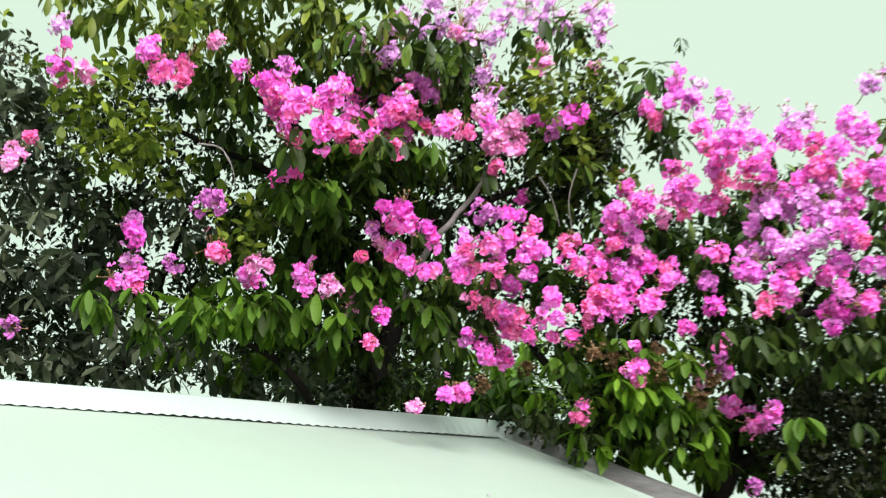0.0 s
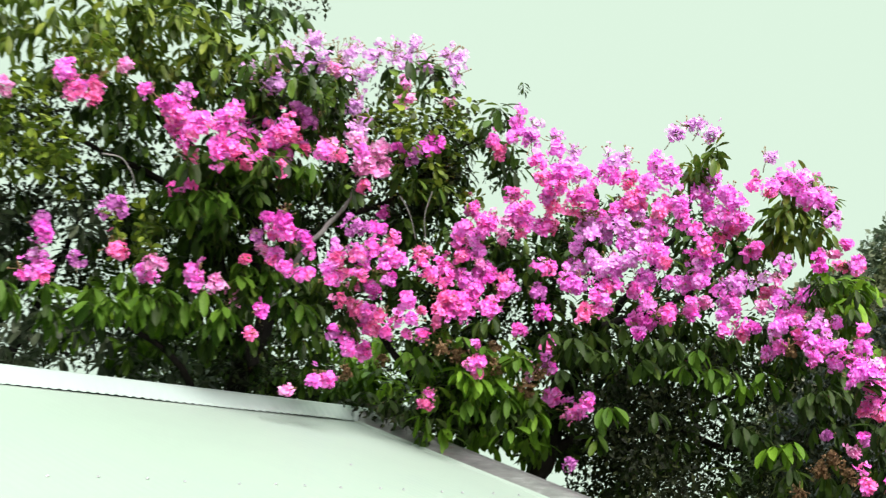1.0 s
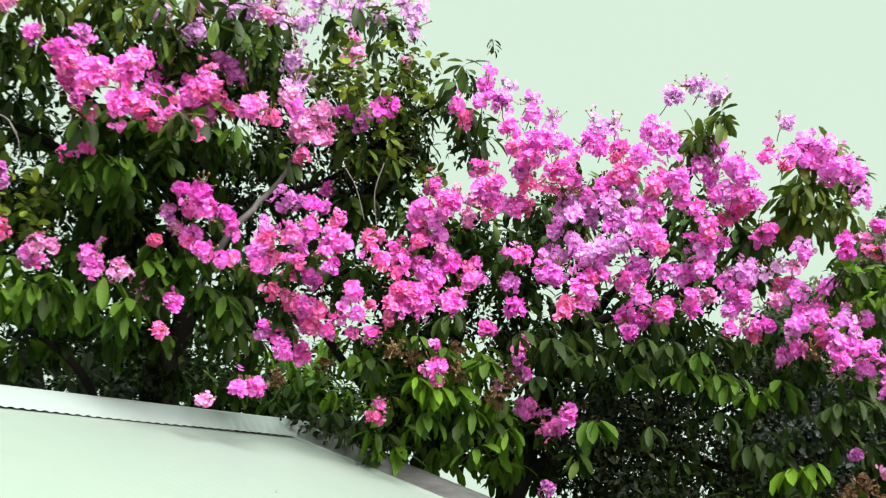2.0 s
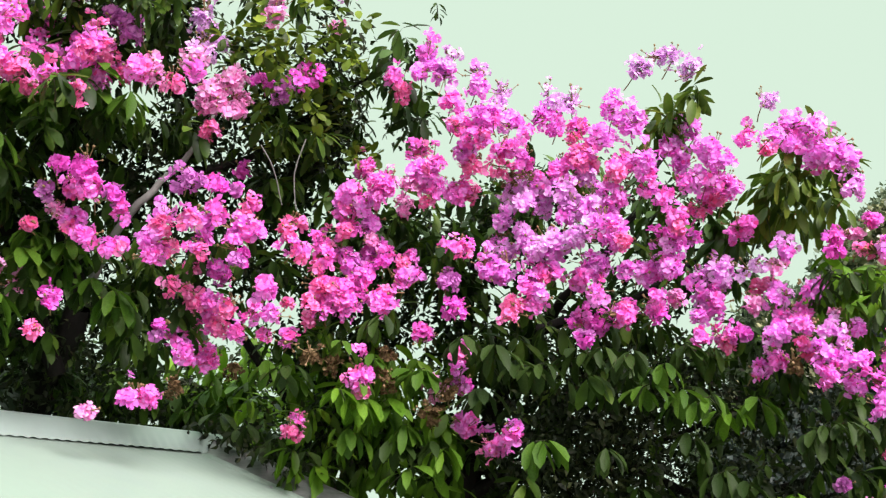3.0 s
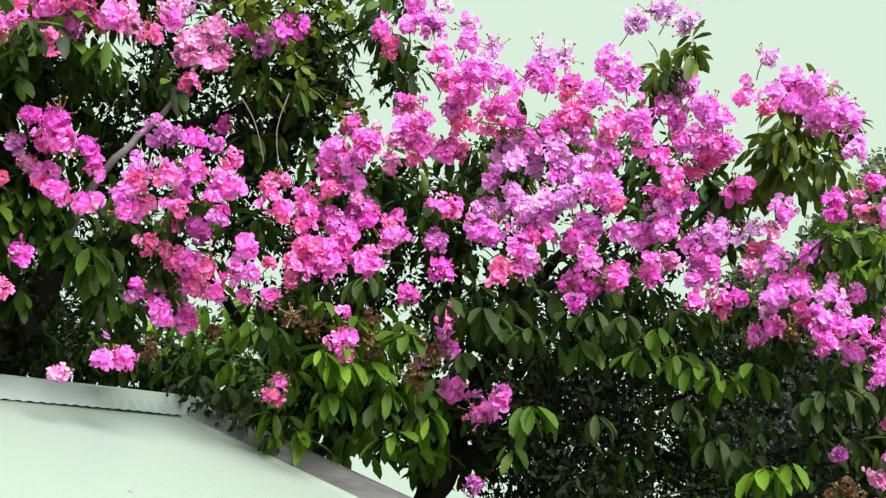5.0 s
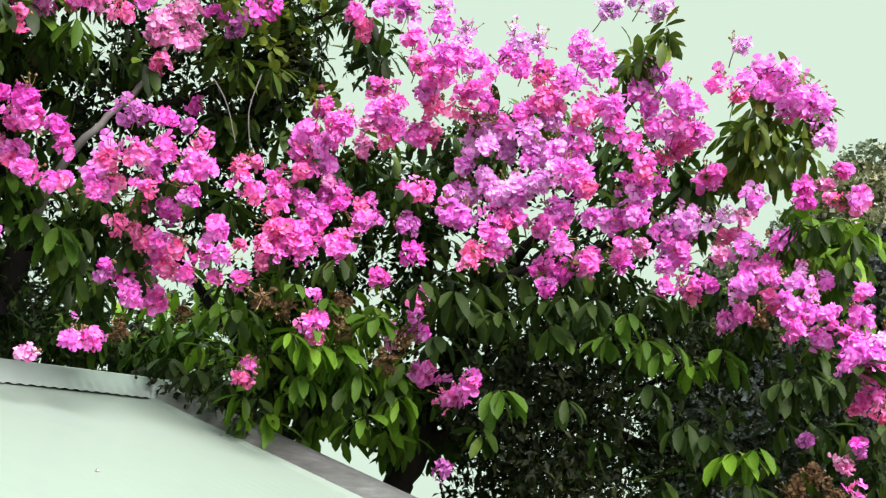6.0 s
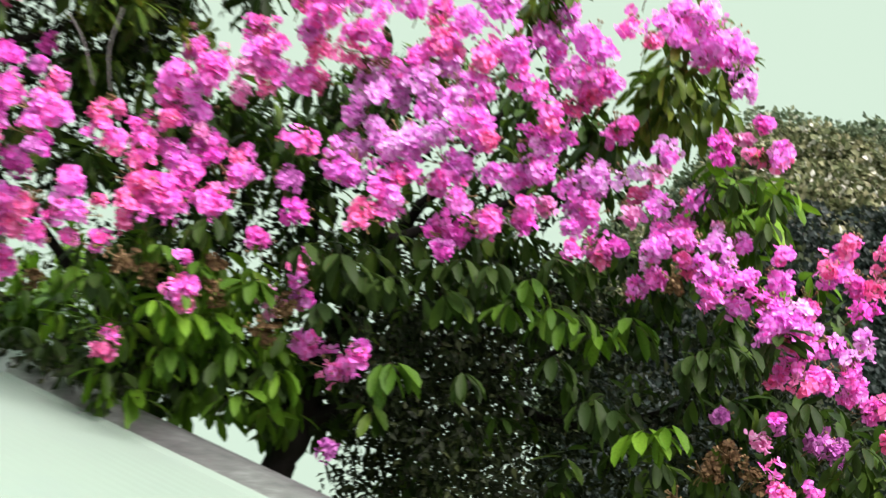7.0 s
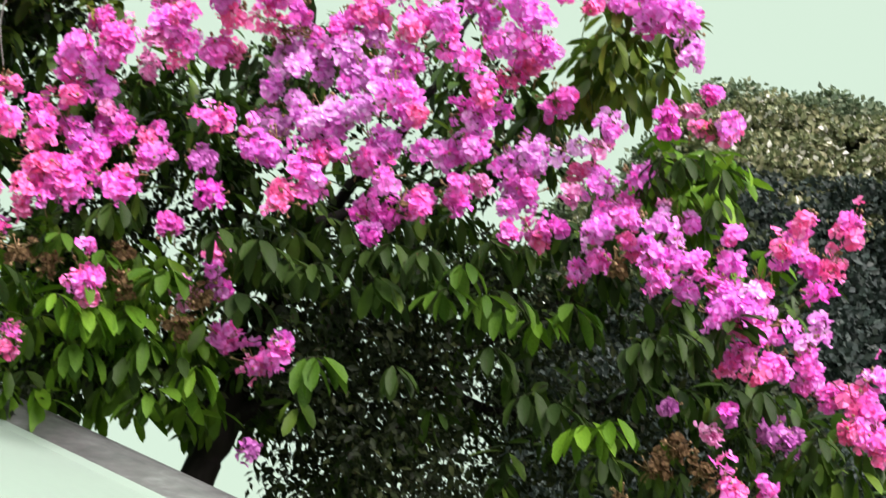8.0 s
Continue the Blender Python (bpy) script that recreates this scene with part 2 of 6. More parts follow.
def place_leaves(shape, origin, along, face, length):
    """Many leaves at once: vertices and faces."""
    verts, tris, quads = shape
    along = unit(along)
    side = unit(np.cross(along, face))
    up = np.cross(side, along)
    n = len(origin)
    out = origin[:, None] + length[:, None, None] * (
        verts[None, :, 0:1] * side[:, None] + verts[None, :, 1:2] * along[:, None] + verts[None, :, 2:3] * up[:, None])
    step = (np.arange(n) * len(verts))[:, None, None]
    return out.reshape(-1, 3), [(tris[None] + step).reshape(-1, 3), (quads[None] + step).reshape(-1, 4)]


LEAF_FORM = {  # shortest, longest, width, fold, droop
    "grey": (0.1, 0.175, 0.42, 0.05, 0.14), "round": (0.06, 0.1, 0.6, 0.05, 0.1),
    "long": (0.11, 0.195, 0.36, 0.05, 0.24), "bright": (0.12, 0.205, 0.36, 0.05, 0.24), "olive": (0.11, 0.18, 0.34, 0.05, 0.24),
}
PER_AREA = 400
INNER = 1130
DEPTH = 0.75


# ---- ground, hill ----
def grid_sheet(name, xs, ys, height, paint):
    X, Y = np.meshgrid(xs, ys)
    Z = height(X, Y)
    n, m = len(xs), len(ys)
    i = np.arange((m - 1) * n).reshape(m - 1, n)[:, :-1].ravel()
    return smooth(mesh_of(name, np.stack([X, Y, Z], -1).reshape(-1, 3), [np.stack([i, i + 1, i + n + 1, i + n], -1)], paint))


def hill_height(X, Y):
    """A steep wooded hill far off to one side, falling away at its near flank."""
    ahead = (X - 1.0) * 0.54 + (Y - 2.5) * 0.84
    turn = np.degrees(np.arctan2(X - 1.0, np.maximum(Y - 2.5, 0.01)))
    rise = np.clip((ahead - 78.0) / 57.0, 0, 1)
    rise = rise * rise * (3 - 2 * rise)
    flank = 0.76 * np.clip((turn - 22.5) / 3.5, 0, 1) ** 0.5 + 0.24 * np.clip((turn - 29.0) / 2.5, 0, 1)
    end = np.clip(1.0 - 0.0122 * (turn - 30.0), 0, 1)
    return 49.3 * rise * flank * np.minimum(end, 1.0)


far = np.concatenate([np.linspace(-900, -60, 12), np.linspace(-50, 230, 141), np.linspace(250, 900, 12)])
ground = tagged(new("ground", grid_sheet("ground", far, far, lambda X, Y: hill_height(X, Y), soil)),
                "dark grassy ground rising to a wooded hill", "ground", kind="structure")


def woods(name, paint, near, distant, total, small, large, seed):
    """Leafy crowns that cover a belt of the hillside."""
    rng = np.random.default_rng(seed)
    diamond = np.array([(0, 0, 0), (-0.36, 0.5, 0.06), (0, 1, -0.1), (0.36, 0.5, 0.06)], dtype=float)
    shape = diamond, np.array([(0, 2, 1), (0, 3, 2)]), np.zeros((0, 4), dtype=int)
    heads = []
    while len(heads) < total:
        turn, far_off = radians(rng.uniform(22, 52)), rng.uniform(near, distant)
        x, y = 1.0 + far_off * math.sin(turn), 2.5 + far_off * math.cos(turn)
        z = float(hill_height(np.array(x), np.array(y)))
        if z > 3.0:
            heads.append((x, y, z, rng.uniform(small, large) * (1.3 if rng.random() < 0.12 else 1)))
    origins, alongs, faces, lengths = [], [], [], []
    for x, y, z, r in heads:
        n = int(165 * r)
        d = unit(rng.normal(size=(n, 3)))
        d[:, 2] = np.abs(d[:, 2]) * 0.9 - 0.15
        lumps = 1 + 0.2 * np.sin(d[:, 0:1] * 5 + x) * np.sin(d[:, 1:2] * 6 + y)
        p = np.array([x, y, z + r * 0.25]) + d * r * lumps * rng.uniform(0.75, 1.05, (n, 1)) * np.array([1, 1, 0.8])
        origins.append(p)
        alongs.append(unit(d + rng.normal(0, 0.8, (n, 3))))
        faces.append(d + rng.normal(0, 0.5, (n, 3)))
        lengths.append(rng.uniform(0.36, 1.0, n))
    v, f = place_leaves(shape, np.concatenate(origins), np.concatenate(alongs), np.concatenate(faces), np.concatenate(lengths))
    return mesh_of(name, v, f[:1], paint)


tagged(new("hillside_bushes", woods("hillside_bushes", bush_leaf, 86, 116, 260, 2.2, 4.5, 13)), "dark grey-green bushes on the lower hillside", "bushes", kind="stuff")
tagged(new("hillside_scrub", woods("hillside_scrub", scrub_leaf, 112, 136, 460, 1.5, 3.3, 11)), "olive scrub with pale leaves on the hillside", "scrub", kind="stuff")
tagged(new("hilltop_woods", woods("hilltop_woods", woods_leaf, 131, 152, 240, 3.0, 6.0, 12)), "dark green tree crowns along the hilltop", "woods", kind="stuff")

# ---- shed with a white corrugated roof ----
RIDGE_END = np.array([0.311, 9.170, 4.160])
TURN = radians(45.1)
RISE = 0.068
ALONG = np.array([math.cos(TURN), math.sin(TURN), 0])
DOWN = np.array([math.sin(TURN), -math.cos(TURN), 0])
UP = np.array([0, 0, 1.0])
FALL = math.tan(radians(22.0))
LENGTH, RUN, PITCH, WAVE = 6.8, 2.9, 0.075, 0.0004
CAP_REACH, CAP_DROP = 0.151, 0.147
SHEET_TOP = RIDGE_END[2] - 0.102

shed = tagged(new("shed"), "low shed with a white corrugated metal roof beside flowering trees", "shed")
shed.location = (*(RIDGE_END - ALONG * LENGTH / 2)[:2], 0)
BASE = np.array([*shed.location])


def local(p):
    return np.asarray(p, dtype=float) - BASE


def on_roof(s, d, lift=0.0, side=1):
    """A point s metres back from the ridge's end and d metres down the slope."""
    p = RIDGE_END - np.multiply.outer(s, ALONG) + np.multiply.outer(d, DOWN) * side
    p[..., 2] = SHEET_TOP - s * RISE - d * FALL + lift
    return p


def roof_sheet(side):
    s = np.arange(0, LENGTH, PITCH / 8)
    d = np.array([0.02, 0.6, 1.2, 1.8, RUN])
    S, D = np.meshgrid(s, d)
    top = on_roof(S, D, WAVE * np.cos(2 * math.pi * S / PITCH), side)
    under = top - UP * 0.0015
    n, m = len(s), len(d)
    i = np.arange((m - 1) * n).reshape(m - 1, n)[:, :-1].ravel()
    q = np.stack([i, i + 1, i + n + 1, i + n], -1)
    if side < 0:
        q = q[:, ::-1]
    return smooth(mesh_of("roof_sheet", local(np.concatenate([top.reshape(-1, 3), under.reshape(-1, 3)])), [q, q[:, ::-1] + n * m], roof_paint))


child("roof_sheet", roof_sheet(1), shed, "white corrugated metal sheet")
child("roof_sheet", roof_sheet(-1), shed)


def ridge_cap(start, end):
    """Folded cap whose lower edges rise and fall over the corrugations."""
    s = np.arange(start, end, PITCH / 8)
    rings = []
    for side, reach, drop, edge in ((-1, CAP_REACH, CAP_DROP, 1), (-1, 0.05, 0.018, 0), (-1, 0.02, 0.003, 0), (1, 0.0, 0.0, 0),
                                    (1, 0.02, 0.003, 0), (1, 0.05, 0.018, 0), (1, CAP_REACH * 0.97, CAP_DROP * 0.96, 0), (1, CAP_REACH, CAP_DROP + 0.004, 1)):
        p = RIDGE_END - np.multiply.outer(s, ALONG) + DOWN * side * reach
        p[:, 2] = RIDGE_END[2] - s * RISE - drop + edge * (0.004 * np.cos(2 * math.pi * s / PITCH) + 0.003 * np.sin(s * 3.1))
        rings.append(p)
    v = np.concatenate(rings)
    n = len(s)
    q = []
    for r in range(len(rings) - 1):
        i = np.arange(n - 1) + r * n
        q.append(np.stack([i, i + n, i + n + 1, i + 1], -1))
    return smooth(mesh_of("ridge_cap", local(v), q, cap_paint))


child("ridge_cap", ridge_cap(-0.3, 1.94), shed, "bluish-white folded metal ridge cap")
child("ridge_cap", ridge_cap(-0.3 + 238 * PITCH / 8, LENGTH), shed)


def barge_strip(name, profile, side, paint):
    """A folded strip that runs down the sloping edge of the roof."""
    d = np.linspace(0.15, RUN, 14)
    rings = [on_roof(np.full_like(d, out), d, lift, side) for out, lift in profile]
    v = np.concatenate(rings)
    n = len(d)
    q = []
    for r in range(len(rings) - 1):
        i = np.arange(n - 1) + r * n
        q.append(np.stack([i, i + 1, i + n + 1, i + n], -1))
    return smooth(mesh_of(name, local(v), q, paint))


ROLL = [(0.0, 0.014), (-0.01, 0.024), (-0.024, 0.052), (-0.045, 0.085), (-0.085, 0.108), (-0.125, 0.11), (-0.155, 0.09), (-0.17, 0.05), (-0.175, -0.12)]
LIP = [(0.06, -0.001), (0.045, 0.005), (0.02, 0.012), (0.0, 0.0145)]
for side in (1, -1):
    flashing = child("barge_flashing", barge_strip("barge_flashing", ROLL, side, zinc), shed, "dull grey galvanised edge flashing")
    child("lip", barge_strip("lip", LIP, side, roof_paint), flashing, "pale painted inner lip")


def box(name, corner, a, b, c, paint):
    """A slab from a corner and three edge vectors, with softened edges."""
    bm = bmesh.new()
    vs = [bm.verts.new(tuple(local(corner + a * i + b * j + c * k))) for i in (0, 1) for j in (0, 1) for k in (0, 1)]
    for f in ((0, 1, 3, 2), (4, 6, 7, 5), (0, 4, 5, 1), (2, 3, 7, 6), (0, 2, 6, 4), (1, 5, 7, 3)):
        bm.faces.new([vs[i] for i in f])
    bmesh.ops.recalc_face_normals(bm, faces=bm.faces)
    bmesh.ops.bevel(bm, geom=bm.edges[:], offset=0.008, segments=2, affect="EDGES")
    me = bpy.data.meshes.new(name)
    bm.to_mesh(me)
    bm.free()
    me.materials.append(paint)
    return me


wall_run = RUN - 0.3
wall_top = SHEET_TOP - wall_run * FALL - LENGTH * RISE - 0.05
corner = np.array([*(RIDGE_END - ALONG * 0.1)[:2], 0])
for name, at, a, c in (("wall", corner + DOWN * wall_run, -ALONG * (LENGTH - 0.2), -DOWN * 0.15), ("wall", corner - DOWN * wall_run, -ALONG * (LENGTH - 0.2), DOWN * 0.15)):
    child(name, box(name, at, a, c, UP * wall_top, plaster), shed)


def gable_wall(s):
    """End wall that follows both slopes up to the ridge."""
    reach = wall_run - 0.152
    outline = [(-reach, 0.0), (reach, 0.0), (reach, None), (0.0, None), (-reach, None)]
    rings = []
    for back in (s, s + 0.15):
        for d, z in outline:
            p = RIDGE_END - ALONG * back + DOWN * d
            p[2] = z if z is not None else SHEET_TOP - (s + 0.15) * RISE - abs(d) * FALL - 0.03
            rings.append(p)
    bm = bmesh.new()
    vs = [bm.verts.new(tuple(local(p))) for p in rings]
    bm.faces.new(vs[:5])
    bm.faces.new(vs[:4:-1])
    for k in range(5):
        bm.faces.new((vs[k], vs[k + 5], vs[(k + 1) % 5 + 5], vs[(k + 1) % 5]))
    bmesh.ops.recalc_face_normals(bm, faces=bm.faces)
    bmesh.ops.bevel(bm, geom=bm.edges[:], offset=0.006, segments=1, affect="EDGES")
    me = bpy.data.meshes.new("wall")
    bm.to_mesh(me)
    bm.free()
    me.materials.append(plaster)
    return me


child("wall", gable_wall(0.1), shed)
child("wall", gable_wall(LENGTH - 0.35), shed)


def screw_mesh():
    bm = bmesh.new()
    bmesh.ops.create_cone(bm, cap_ends=True, segments=8, radius1=0.011, radius2=0.009, depth=0.004)
    bmesh.ops.create_cone(bm, cap_ends=True, segments=6, radius1=0.006, radius2=0.005, depth=0.008, matrix=Matrix.Translation((0, 0, 0.005)))
    me = bpy.data.meshes.new("screw")
    bm.to_mesh(me)
    bm.free()
    me.materials.append(screw_grey)
    return me


screw = screw_mesh()
placing = random.Random(3)
spots = [(0.3 + i * 0.3 + placing.choice((0, PITCH)), 1.95 + placing.uniform(-0.02, 0.02)) for i in range(18)] + [(0.07, 0.77), (1.53, 1.45)]
for s, d in spots:
    ob = child("screw", screw, shed)
    ob.location = local(on_roof(np.array(s), np.array(d), WAVE + 0.002))


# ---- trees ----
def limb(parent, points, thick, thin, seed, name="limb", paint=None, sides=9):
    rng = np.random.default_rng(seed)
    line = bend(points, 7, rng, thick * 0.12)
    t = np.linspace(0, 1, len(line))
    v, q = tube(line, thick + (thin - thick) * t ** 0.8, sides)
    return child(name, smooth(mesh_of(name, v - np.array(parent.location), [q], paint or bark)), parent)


def tree_base(name, at, label, category, group=""):
    ob = tagged(new(name), label, category, group)
    ob.location = at
    return ob


broad_tree = tree_base("crape_myrtle", (1.7, 8.5, 0.0), "spreading crape myrtle tree covered in bright pink flower panicles", "tree", "flowering trees")
tall_tree = tree_base("crape_myrtle", (-0.7, 9.5, 0.0), "tall crape myrtle tree with pink panicles and pale lilac top", "tree", "flowering trees")
shade_tree = tree_base("broadleaf_tree", (-2.7, 9.2, 0.0), "dark grey-green broadleaf tree with dense leathery leaves", "tree")

fork = (1.99, 8.95, 3.74)
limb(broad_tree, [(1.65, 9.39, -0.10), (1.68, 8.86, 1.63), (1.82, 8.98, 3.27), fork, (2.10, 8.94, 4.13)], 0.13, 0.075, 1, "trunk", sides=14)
for i, (points, a, b) in enumerate([
    ([fork, (1.58, 9.20, 4.20), (1.18, 9.22, 4.71), (0.88, 8.90, 5.23)], 0.06, 0.015),
    ([fork, (1.18, 9.32, 4.14), (0.43, 8.94, 4.92), (0.18, 8.68, 5.09)], 0.055, 0.015),
    ([(2.10, 8.94, 4.08), (2.07, 9.01, 4.67), (2.07, 8.90, 5.17), (2.29, 8.76, 5.80)], 0.035, 0.015),
    ([fork, (2.15, 8.90, 3.84), (2.42, 8.97, 3.92), (2.94, 8.82, 4.03), (3.68, 8.72, 4.32)], 0.06, 0.015),
    ([(2.10, 8.94, 4.08), (2.45, 8.87, 4.78), (2.84, 8.31, 5.29), (3.15, 8.01, 5.85)], 0.06, 0.012),
    ([(2.41, 8.59, 4.77), (3.06, 8.37, 4.99), (3.67, 7.92, 5.43)], 0.04, 0.01),
    ([(2.94, 8.82, 4.03), (3.56, 8.78, 3.80), (4.17, 8.29, 3.86), (4.61, 7.90, 3.72)], 0.04, 0.01),
]):
    limb(broad_tree, points, a, b, 20 + i)
stem = (-0.71, 9.15, 3.61)
limb(tall_tree, [(-0.71, 9.69, -0.10), (-0.77, 9.12, 1.50), stem, (-0.37, 8.50, 4.74)], 0.13, 0.075, 2, "trunk", sides=14)
for i, (points, a, b) in enumerate([
    ([(-0.37, 8.50, 4.74), (-0.11, 8.05, 5.14), (0.16, 7.93, 5.44), (0.39, 8.06, 5.92)], 0.032, 0.012),
    ([(-0.37, 8.50, 4.74), (-0.51, 8.28, 5.49), (-0.36, 7.92, 6.22), (-0.23, 8.29, 7.05)], 0.07, 0.015),
    ([(-0.46, 8.58, 4.36), (-0.89, 8.14, 5.37), (-1.22, 8.25, 5.74), (-1.70, 8.06, 5.91), (-2.34, 8.05, 6.21)], 0.055, 0.012),
    ([(-0.51, 8.28, 5.49), (-1.07, 7.98, 6.02), (-1.87, 8.03, 6.61)], 0.04, 0.01),
    ([(0.17, 8.25, 5.52), (0.57, 8.36, 5.71), (0.96, 8.28, 6.03), (1.25, 8.04, 6.16)], 0.03, 0.008),
    ([stem, (-1.00, 8.36, 4.27), (-1.52, 8.37, 4.61), (-2.02, 8.23, 4.69)], 0.04, 0.01),
]):
    limb(tall_tree, points, a, b, 40 + i, paint=pale_bark if i == 0 else bark)
limb(shade_tree, [(-2.71, 9.80, -0.10), (-2.67, 9.15, 1.86), (-2.78, 9.13, 4.21), (-2.67, 9.13, 5.86)], 0.14, 0.04, 3, "trunk", sides=14)
for i, points in enumerate([[(-2.74, 9.23, 3.63), (-3.28, 9.09, 4.64), (-3.70, 8.97, 5.66)], [(-2.76, 9.26, 4.04), (-2.24, 8.87, 4.82), (-1.94, 8.75, 5.62)]]):
    limb(shade_tree, points, 0.06, 0.015, 60 + i)


for i, points in enumerate([
    [(0.62, 7.73, 5.53), (0.70, 7.80, 5.42), (0.76, 7.87, 5.23)],
    [(0.87, 7.72, 5.58), (0.82, 7.80, 5.40), (0.84, 7.87, 5.21)],
    [(-1.41, 7.39, 5.56), (-1.35, 7.40, 5.45), (-1.34, 7.46, 5.34)],
    [(-1.59, 7.43, 5.64), (-1.46, 7.47, 5.63), (-1.38, 7.48, 5.53)],
]):
    limb(tall_tree, points, 0.009 if i == 3 else 0.0045, 0.003, 80 + i, "hanging_twig", pale_bark, 6)


def leaf_masses(tree, kind, rows):
    """Foliage: each mass is a cloud of leafy shoots with drooping leaves."""
    low, high, width, fold, droop = LEAF_FORM[kind]
    shape = leaf_shape(width, fold, droop)
    hang = 0.35 if kind in ("grey", "round") else 1.0
    for x, y, z, rx, rz, dense in rows:
        rng = np.random.default_rng(int(abs(x * 7919 + z * 104729 + rx * 1299)) % 100000)
        size = 0.5 * (low + high)
        count = max(int(PER_AREA * dense * math.pi * rx * rz * (0.16 / size) ** 2 / 8), 3)
        d = unit(rng.normal(size=(count, 3)))
        r = rng.uniform(0.15, 1.0, (count, 1)) ** 0.5
        shoot = np.array([x, y, z]) + d * r * np.array([rx, DEPTH * min(1, 0.5 + rx), rz]) * 1.02
        head = unit(d * np.array([0.7, 0.9, 0.5]) + rng.normal(0, 0.5, (count, 3)) + np.array([0, -0.25, 0.1]))
        origin, along, face, length = [], [], [], []
        first = unit(np.cross(head, rng.normal(size=(count, 3))))
        second = np.cross(head, first)
        for k in range(8):
            a = 2 * math.pi * k / 8 + rng.uniform(-0.35, 0.35, (count, 1))
            spoke = first * np.cos(a) + second * np.sin(a)
            origin.append(shoot + head * (k % 3 - 1) * size * 0.3 + spoke * 0.012 + rng.normal(0, 0.008, (count, 3)))
            along.append(spoke * 0.8 + head * 0.3 + np.array([0, 0, -1.0]) * rng.uniform(0.1, 1.3, (count, 1)) * hang + rng.normal(0, 0.2, (count, 3)))
            face.append(np.array([0, -0.25, 1.0]) + spoke * 0.6 + rng.normal(0, 0.3, (count, 3)))
            length.append(rng.uniform(low, high, count))
        v, f = place_leaves(shape, np.concatenate(origin), np.concatenate(along), np.concatenate(face), np.concatenate(length))
        ob = child("foliage", smooth(mesh_of("foliage", v - np.array(tree.location), f, leaf_stuff[kind])), tree)
        tagged(ob, kind="stuff")


# the shade inside the crown is put into this near-black leaf colour
inner_shade_paint = thin_surface("leaf_inner_shade", [(0.0, (0.008, 0.014, 0.005)), (0.7, (0.02, 0.031, 0.01)), (1.0, (0.052, 0.066, 0.022))], 0.6, 0.25, 0.4, 5.0)


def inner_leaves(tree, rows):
    """Small leaves deep in the crown, coloured near-black for the shade there, with chinks of sky between them."""
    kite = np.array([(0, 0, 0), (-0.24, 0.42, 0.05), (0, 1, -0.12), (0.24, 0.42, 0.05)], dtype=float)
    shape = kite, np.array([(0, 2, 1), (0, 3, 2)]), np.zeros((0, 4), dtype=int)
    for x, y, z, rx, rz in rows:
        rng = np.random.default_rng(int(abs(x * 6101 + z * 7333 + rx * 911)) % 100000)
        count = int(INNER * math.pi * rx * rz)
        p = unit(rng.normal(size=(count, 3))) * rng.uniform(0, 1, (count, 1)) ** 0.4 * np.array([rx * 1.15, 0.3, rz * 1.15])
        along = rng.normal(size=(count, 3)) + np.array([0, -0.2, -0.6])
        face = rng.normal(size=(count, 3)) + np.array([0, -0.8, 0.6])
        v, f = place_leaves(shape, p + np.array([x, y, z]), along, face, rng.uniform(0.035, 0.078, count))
        ob = child("inner_foliage", mesh_of("inner_foliage", v - np.array(tree.location), f[:1], inner_shade_paint), tree)
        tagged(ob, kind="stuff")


# flower: six crumpled petals on short claws
def flower_shape(rng):
    verts, faces = [], []
    for k in range(6):
        a = k * math.pi / 3 + rng.uniform(-0.2, 0.2)
        lift = rng.uniform(-0.2, 0.6)
        base = len(verts)
        for out, across in ((0.1, 0.0), (0.5, -0.32), (0.5, 0.32), (0.88, -0.48), (1.05, 0.0), (0.88, 0.48)):
            x = out * math.cos(a) - across * math.sin(a)
            y = out * math.sin(a) + across * math.cos(a)
            verts.append((x, y, lift * out + rng.normal(0, 0.22) * out))
        faces += [(base, base + 2, base + 1), (base + 1, base + 4, base + 3), (base + 1, base + 2, base + 4), (base + 2, base + 5, base + 4)]
    return np.array(verts), np.array(faces)


flower_rng = np.random.default_rng(5)
FLOWERS = [flower_shape(flower_rng) for _ in range(8)]
BLOOM_FULL = {"hot": 1.0, "magenta": 1.0, "lavender": 1.05, "lilac": 0.75, "pale": 0.7, "coral": 0.9, "russet": 0.3, "deep": 0.85, "purple": 0.7}


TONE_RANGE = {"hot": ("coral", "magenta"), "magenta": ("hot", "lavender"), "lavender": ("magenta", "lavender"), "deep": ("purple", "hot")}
flower_cache = {}


def flower_mesh(kind, i):
    if (kind, i) not in flower_cache:
        v, f = FLOWERS[i]
        flower_cache[kind, i] = smooth(mesh_of("flower", v, [f], petal_single[kind]))
    return flower_cache[kind, i]


